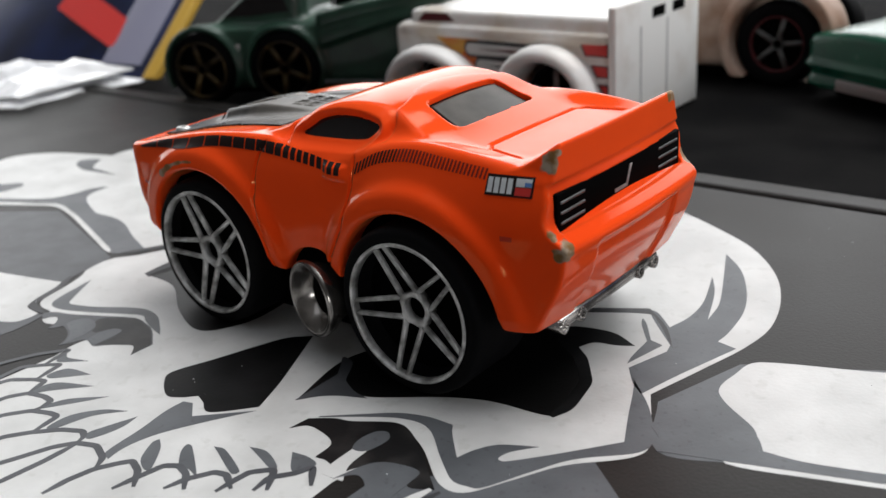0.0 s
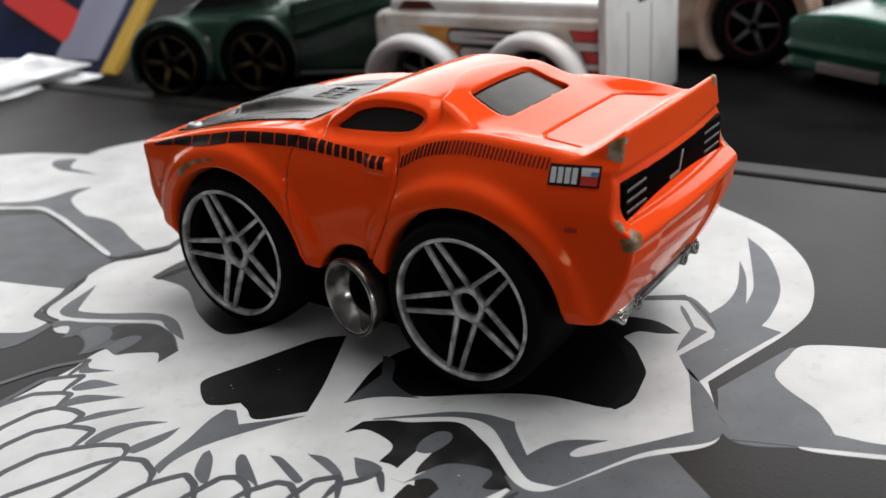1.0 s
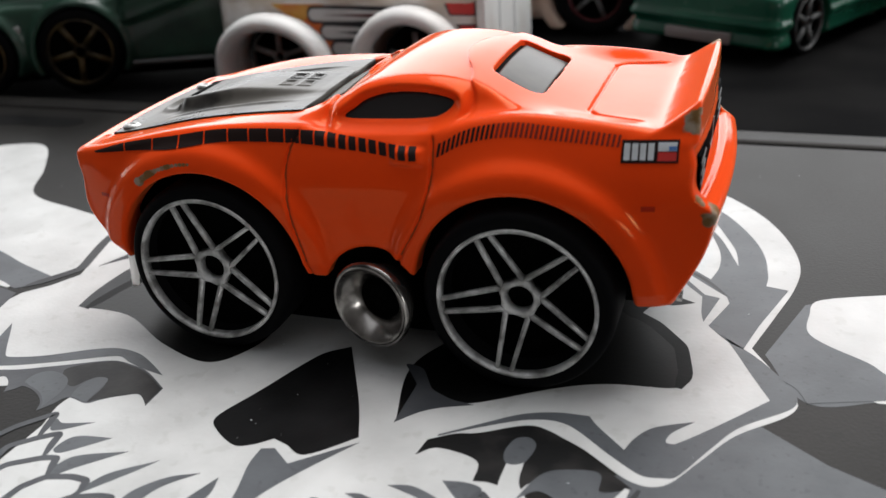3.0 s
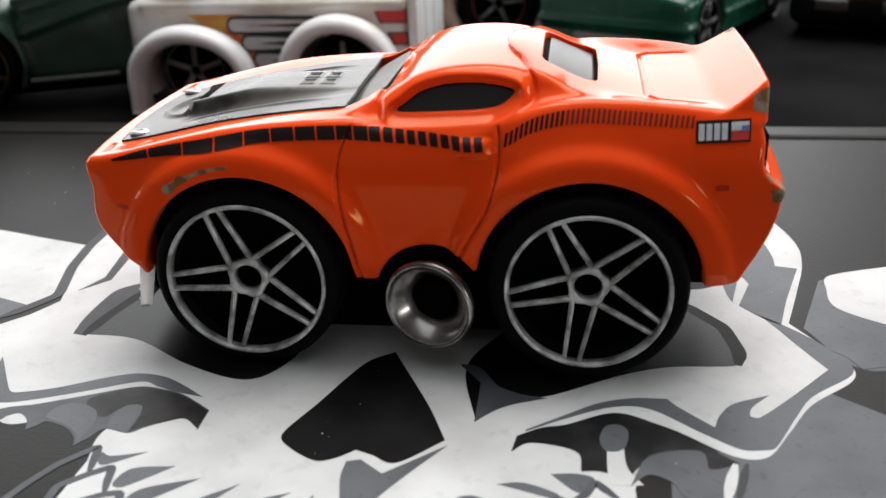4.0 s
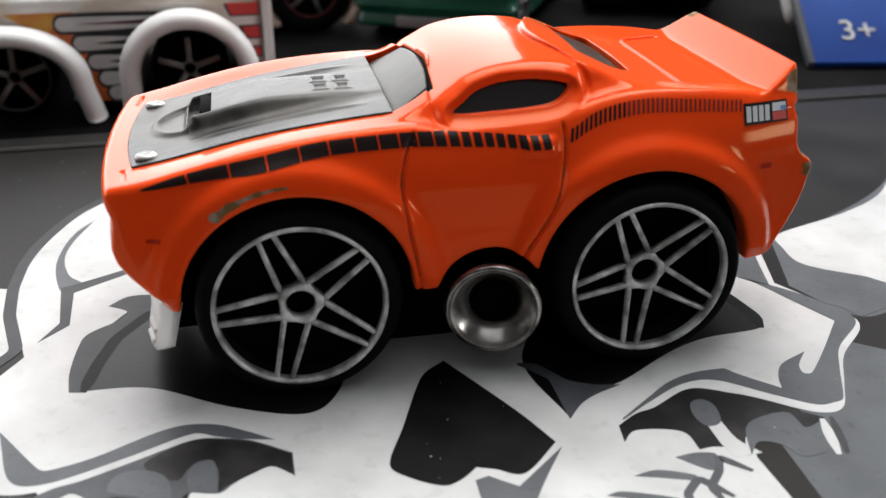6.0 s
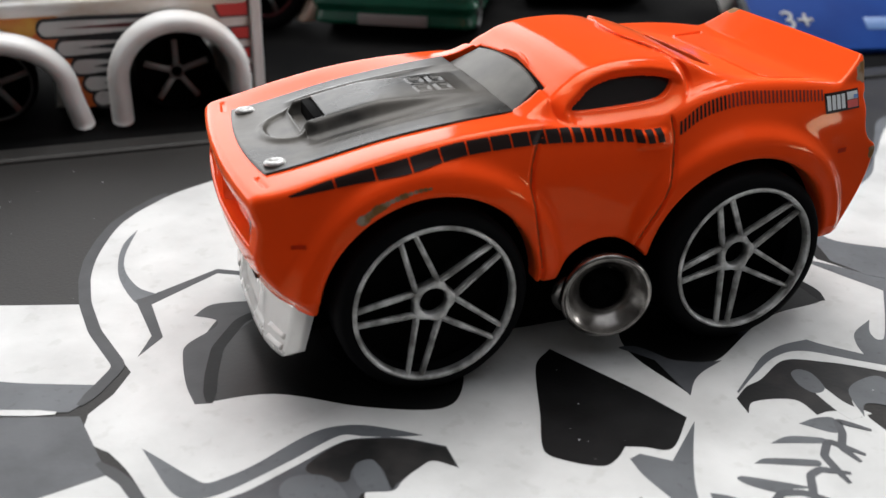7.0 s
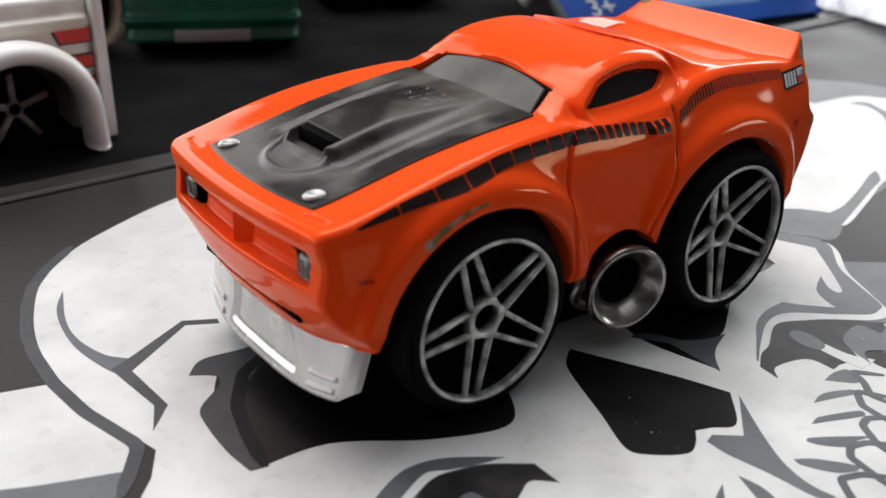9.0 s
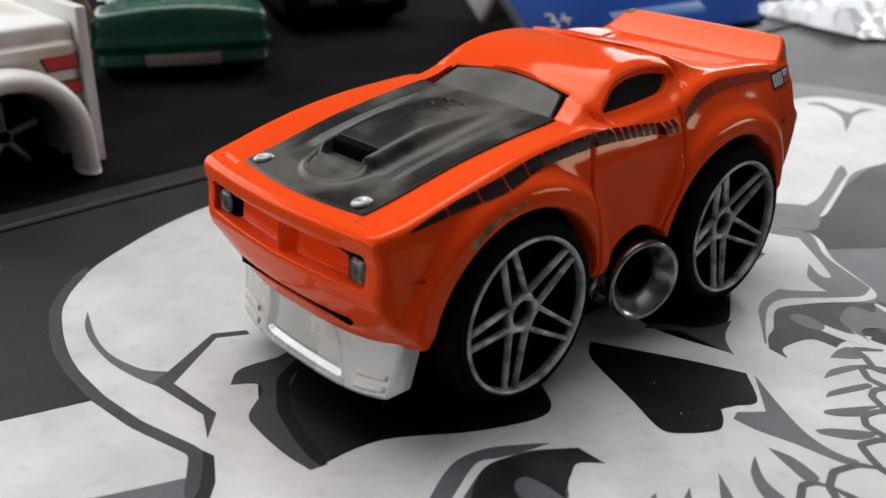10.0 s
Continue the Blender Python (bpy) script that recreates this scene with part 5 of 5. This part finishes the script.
for x0, z, h in ((-18.2, 14.0, 0.9), (-16.2, 10.6, 0.75), (-15.0, 7.8, 0.6), (-14.4, 5.4, 0.45)):
    plate("red_flash_outline", [(x0 - 0.5, z + h + 0.2, 1), (-13.6, z + h + 0.2, 1), (-13.6, z - h - 0.25, 1), (x0 + 0.5, z - h - 0.25, 1)], FLAME_Y - 0.05, DARK_INK, truck)
    plate("red_flash", [(x0, z + h, 1), (-13.75, z + h, 1), (-13.75, z - h, 1), (x0 + 0.7, z - h, 1)], FLAME_Y - 0.1, RED, truck)
plate("window", [(-52, 16.7, 1), (-50.5, 18.2, 1), (-45.5, 18.2, 1), (-44.0, 16.9, 1)], 64.1, DARK_RED, truck, label="dark tinted window")


truck.matrix_world = pose(0.0005, 0.00255, -0.0015) @ Matrix.Diagonal((1.034, 1.034, 1.034, 1.0))

# dark green racer with gold wheels
racer = tagged(empty("toy_racer"), "dark green toy racer with gold spoked wheels", "toy car")


def racer_field(x, y, z):
    a = np.abs(y)
    line = curve((-18, -14, -8, -4, 8, 16, 26, 42), (9.5, 13.2, 16.0, 16.6, 16.8, 17.4, 19.4, 22.0), x)
    f = smax(box_field(x, y, z, (-17.6, -10.8, 3.4), (40, 10.8, 25), 2.5), z - line + 0.012 * a * a, 1.0)
    cabin = smax(box_field(x, y, z, (-8, -8.6, 13), (13, 8.6, 23.5), 3.5), z - (16.6 + 0.75 * (x + 6)), 1.5)
    f = smin(f, cabin, 1.2)
    for cx in (-9.25, 9.25):
        d = np.hypot(x - cx, z - 7.3)
        f = smin(f, smax(d - 8.8 + 0 * a, np.maximum(7.2 - a, a - 12.0), 1.0), 1.2)
        f = smax(f, 7.7 - d + 0 * a, 0.4)
    haunch = smax(box_field(x, y, z, (17, -13.0, 9), (44, 13.0, 26), 1.8), z - line - 0.6, 0.8)
    haunch = smax(haunch, 11.4 + 0.3 * (x - 17) - z + 0 * a, 0.8)
    haunch = haunch + 0.35 * np.exp(-(((z - line + 2.6) / 0.5) ** 2))
    return smax(smin(f, haunch, 0.6), 3.4 - z + 0 * x, 0.4)


moulded("body", racer_field, (-21, -15, 2.4), (46, 15, 27), 0.45, GREEN, racer, "dark green wedge body with raised haunches")
part("base_plate", bevelled_box((-15, -8, 1.8), (40, 8, 7), 0.5), BLACK, racer)
for sign in (-1, 1):
    glazing = [(-4.4, 17.2), (0.6, 20.6), (6.0, 21.8), (9.2, 21.4), (10.2, 18.2), (3, 17.5)]
    side = [(x, sign * 8.75, z) for x, z in glazing]
    mesh("side_window", [*side, *[(x, y - sign * 0.6, z) for x, y, z in side]], [[0, 1, 2, 3, 4, 5], [11, 10, 9, 8, 7, 6], *[[i, i + 6, (i + 1) % 6 + 6, (i + 1) % 6] for i in range(6)]], DARK_GLASS, racer, False)
part("side_badge", bevelled_box((-2.6, -11.1, 11.0), (-0.4, -10.6, 12.2), 0.2), SILVER, racer)
part("side_pipe", bevelled_box((18, -13.2, 4.6), (32, -12.2, 5.4), 0.3), SILVER_DARK, racer)
for x in (17.5, 21.5):
    part("intake", bevelled_box((x, -2.2, 17.0), (x + 2.6, 2.2, 23.5), 0.6), BLACK, racer)
part("tail_fin", bevelled_box((38.5, -9.5, 20.5), (42.5, -4.0, 27.0), 0.8, 3), RED, racer, "red tail fin")
for cx in (-9.25, 9.25):
    wheel(racer, (cx, -12.0, 7.3), -1, 40 + cx, GOLD, GOLD, 7.3, 5.0, False, 0.9)
    wheel(racer, (cx, 12.0, 7.3), 1, 40 + cx, GOLD, GOLD, 7.3, 5.0, False, 0.9)
racer.matrix_world = pose(-0.0967, 0.0698, -0.0015, 0, 0, 22.6)

# emerald sedan, end on
sedan = tagged(empty("toy_sedan"), "emerald green toy sedan with a blank plate", "toy car")


def sedan_field(x, y, z):
    a = np.abs(x)
    f = box_field(x, y, z, (-14.5, 0, 2.0), (14.5, 58, 14.5), 2.4)
    f = smax(f, z - (12.6 + 0.04 * y - 0.008 * a * a), 1.5)
    f = smin(f, smax(box_field(x, y, z, (-12, 16, 8), (12, 50, 19), 3.0), z - (12.0 + 0.85 * (y - 14)), 1.2), 1.0)
    f = f - 0.5 * np.exp(-(((z - 6.3) / 0.6) ** 2)) - 0.35 * np.exp(-(((z - 2.9) / 0.5) ** 2)) + 0.35 * np.exp(-(((z - 4.8) / 0.4) ** 2)) * (y < 8)
    for cy in (11, 46):
        f = smax(f, np.minimum(6.4 - np.hypot(y - cy, z - 5.2), a - 9.5), 0.4)
    return f


moulded("body", sedan_field, (-16.5, -2, 1.0), (16.5, 60, 20.5), 0.4, GREEN_B, sedan)
part("base_plate", bevelled_box((-9, 2, 1.2), (9, 56, 6), 0.5), BLACK, sedan)
part("plate", bevelled_box((-6.2, -0.75, 2.8), (6.2, 0.3, 4.6), 0.1), PLATE_GREY, sedan, "blank pinkish grey plate")
part("windshield", bevelled_box((-10.5, 17.2, 13.7), (10.5, 18.6, 16.2), 0.4), DARK_GLASS, sedan)
for cy in (11, 46):
    for sx, sign in ((-14.2, -1), (14.2, 1)):
        w = wheel(sedan, (sx, cy, 5.3), -1, 10, SILVER_DARK, SILVER_DARK, 5.3, 4.5, False)
        w.matrix_local = pose(sx * 0.001, cy * 0.001, 0.0053) @ pose(0, 0, 0, 0, 0, -90 if sign < 0 else 90)
sedan.matrix_world = pose(0.0176, 0.0988, -0.0015, 0, 0, -28) @ Matrix.Diagonal((1.034, 1.034, 1.034, 1.0))

# cream and rust coloured hot rod behind the truck
rod = tagged(empty("toy_hot_rod"), "rusty cream toy hot rod with red-lined black tyres", "toy car")


def rod_field(x, y, z):
    f = box_field(x, y, z, (-34, 117, 2.5), (-8, 142, 17), 2.5)
    f = smin(f, smax(smax(np.hypot(x + 2.5, z - 8.5) - 11.0 + 0 * y, 8.6 - np.hypot(x + 2.5, z - 8.5), 0.4), np.abs(y - 119) - 4.5, 0.8), 1.2)
    f = smax(f, 8.6 - np.hypot(x + 2.5, z - 8.5) + 0 * y, 0.4)
    f = f + 0.3 * np.exp(-(((x + 21) / 0.4) ** 2))
    return smax(f, 1.5 - z, 0.3)


moulded("body", rod_field, (-36, 112, 1.0), (11, 144, 21.5), 0.45, BEIGE, rod)
part("base_plate", bevelled_box((-32, 119, 1.0), (-6, 140, 6), 0.5), BLACK, rod)
part("grille", bevelled_box((-31, 116.7, 9.5), (-24, 117.3, 14), 0.2), SILVER_DARK, rod)
for y, sign in ((115.8, -1), (142, 1)):
    w = wheel(rod, (-2.5, y, 8.0), sign, 5, DARK_RED, SILVER_DARK, 8.0, 7.0, False, 0.75)
    wheel(rod, (-27, y + (1 if sign < 0 else -1), 5.0), sign, 5, SILVER_DARK, SILVER_DARK, 5.0, 4.5, False)

rod.matrix_world = pose(-0.0005, -0.004, -0.0015)

# black coupe
coupe = tagged(empty("toy_coupe"), "black toy coupe with dull grey trim", "toy car")


def coupe_field(x, y, z):
    f = box_field(x, y, z, (-14, 0, 2), (14, 55, 9.5), 2.5)
    return smin(f, smax(box_field(x, y, z, (-11, 14, 7), (11, 46, 15), 3.5), z - (9 + 0.7 * (y - 12)), 1.5), 1.2)


moulded("body", coupe_field, (-16, -2, 1), (16, 57, 17), 0.5, BLACK_ENAMEL, coupe)
for x in (-9, 3):
    part("lamp", bevelled_box((x, -0.5, 5.0), (x + 6, 0.4, 7.4), 0.4), SILVER_DARK, coupe)
for cy in (11, 44):
    for sx, sign in ((-13.6, -1), (13.6, 1)):
        w = wheel(coupe, (sx, cy, 5.2), -1, 30, BLACK, SILVER_DARK, 5.2, 4.5, False)
        w.matrix_local = pose(sx * 0.001, cy * 0.001, 0.0052) @ pose(0, 0, 0, 0, 0, -90 if sign < 0 else 90)
coupe.matrix_world = pose(0.0657, 0.1142, -0.0015, 0, 0, -20)


# ---- packages ----
def crumpled(name, corners, nu, nv, height, seed, mat, parent, label=""):
    """A crumpled film of clear plastic over four corners."""
    rng = np.random.default_rng(seed)
    a, b, c, d = (np.array(p, float) for p in corners)
    rows = []
    for i in range(nu + 1):
        u, row = i / nu, []
        for j in range(nv + 1):
            v = j / nv
            p = a * (1 - u) * (1 - v) + b * u * (1 - v) + c * u * v + d * (1 - u) * v
            edge = min(u, 1 - u, v, 1 - v)
            row.append((p[0] + rng.normal(0, 0.5), p[1] + rng.normal(0, 0.5), p[2] + 0.3 + height * min(1, edge * 4) * (0.55 + 0.6 * rng.random())))
        rows.append(row)
    ob = sheet(name, rows, mat, parent, label, (0, 0, -0.3))
    ob.data.polygons.foreach_set("use_smooth", [False] * len(ob.data.polygons))
    return ob


card = tagged(empty("blue_package"), "blue toy package propped up on the black mat", "package")
part("card", bevelled_box((0, 0, 0), (66, 48, 1.4), 0.3), BLUE, card)
part("edge_strip", bevelled_box((-0.9, 0, 0.05), (0.15, 48, 1.55), 0.1), GREY_INK, card)
letters = bpy.data.curves.new("age_mark", "FONT")
letters.body, letters.size, letters.extrude = "3+", 0.0062, 0.0001
mark = new("age_mark_source", letters)
bpy.context.view_layer.update()
age = new("age_mark", bpy.data.meshes.new_from_object(mark.evaluated_get(bpy.context.evaluated_depsgraph_get())))
bpy.data.objects.remove(mark)
age.data.materials.clear()
age.data.materials.append(WHITE_INK)
age.parent, age.location = card, (0.0055, 0.0050, 0.00152)
part("blue_flash", bevelled_box((22, 4.5, 1.35), (48, 7.5, 1.48), 0.05), BLUE_LIGHT, card)
card.matrix_world = pose(0.0777, 0.0700, -0.0016, 35, 0, -10)
tray = part("tray", bevelled_box((4, 22, -14.5), (60, 44, -0.1), 1.5, 3), WHITE_PLASTIC, card, "pale moulded tray under the card")
blister = tagged(empty("clear_blister"), "crumpled clear plastic blister with bright glints", "packaging")
crumpled("film", ((131, 30, -1.4), (140, 66, -1.4), (190, 62, -1.4), (184, 14, -1.4)), 14, 16, 6, 3, FOIL, blister)
crumpled("rim", ((132, 31, 0.4), (140, 65, 0.4), (147, 64, 0.4), (139, 28, 0.4)), 12, 4, 4, 12, FOIL, blister, "raised rim of the blister")

leaning = tagged(empty("blister_card"), "dark blue toy package leaning back, with a yellow edge", "package")
part("card", bevelled_box((-78, 0, 0), (0, 1.4, 105), 0.3), PACK_BLUE, leaning)
part("yellow_edge", bevelled_box((-3.6, -0.4, 0.2), (0.3, 1.8, 105), 0.3), YELLOW, leaning, "yellow border strip")
part("pale_panel", bevelled_box((-19.5, -0.25, 4.0), (-6.4, 0.4, 60), 0.1), PACK_PALE, leaning)
plate("red_picture", [(-46, 21, 1), (-44, 30, 1), (-19, 18, 1), (-18.6, 9.6), (-23, 10.5)], -0.3, RED, leaning, label="red printed picture of a car")
leaning.matrix_world = pose(-0.1352, 0.0672, -0.0016, -50, 0, 10)
sleeve = tagged(empty("torn_sleeve"), "torn shiny clear plastic sleeve at the card's foot", "packaging")
crumpled("film", ((-135, 66, -1.4), (-133, 30, 0.1), (-205, 6, 0.1), (-180, 50, -1.4)), 14, 16, 6, 8, FOIL, sleeve)
crumpled("fold", ((-137, 63, 1.5), (-134, 34, 2.0), (-142, 26, 2.0), (-149, 58, 1.5)), 6, 10, 4, 11, FOIL, sleeve, "folded edge of the sleeve")
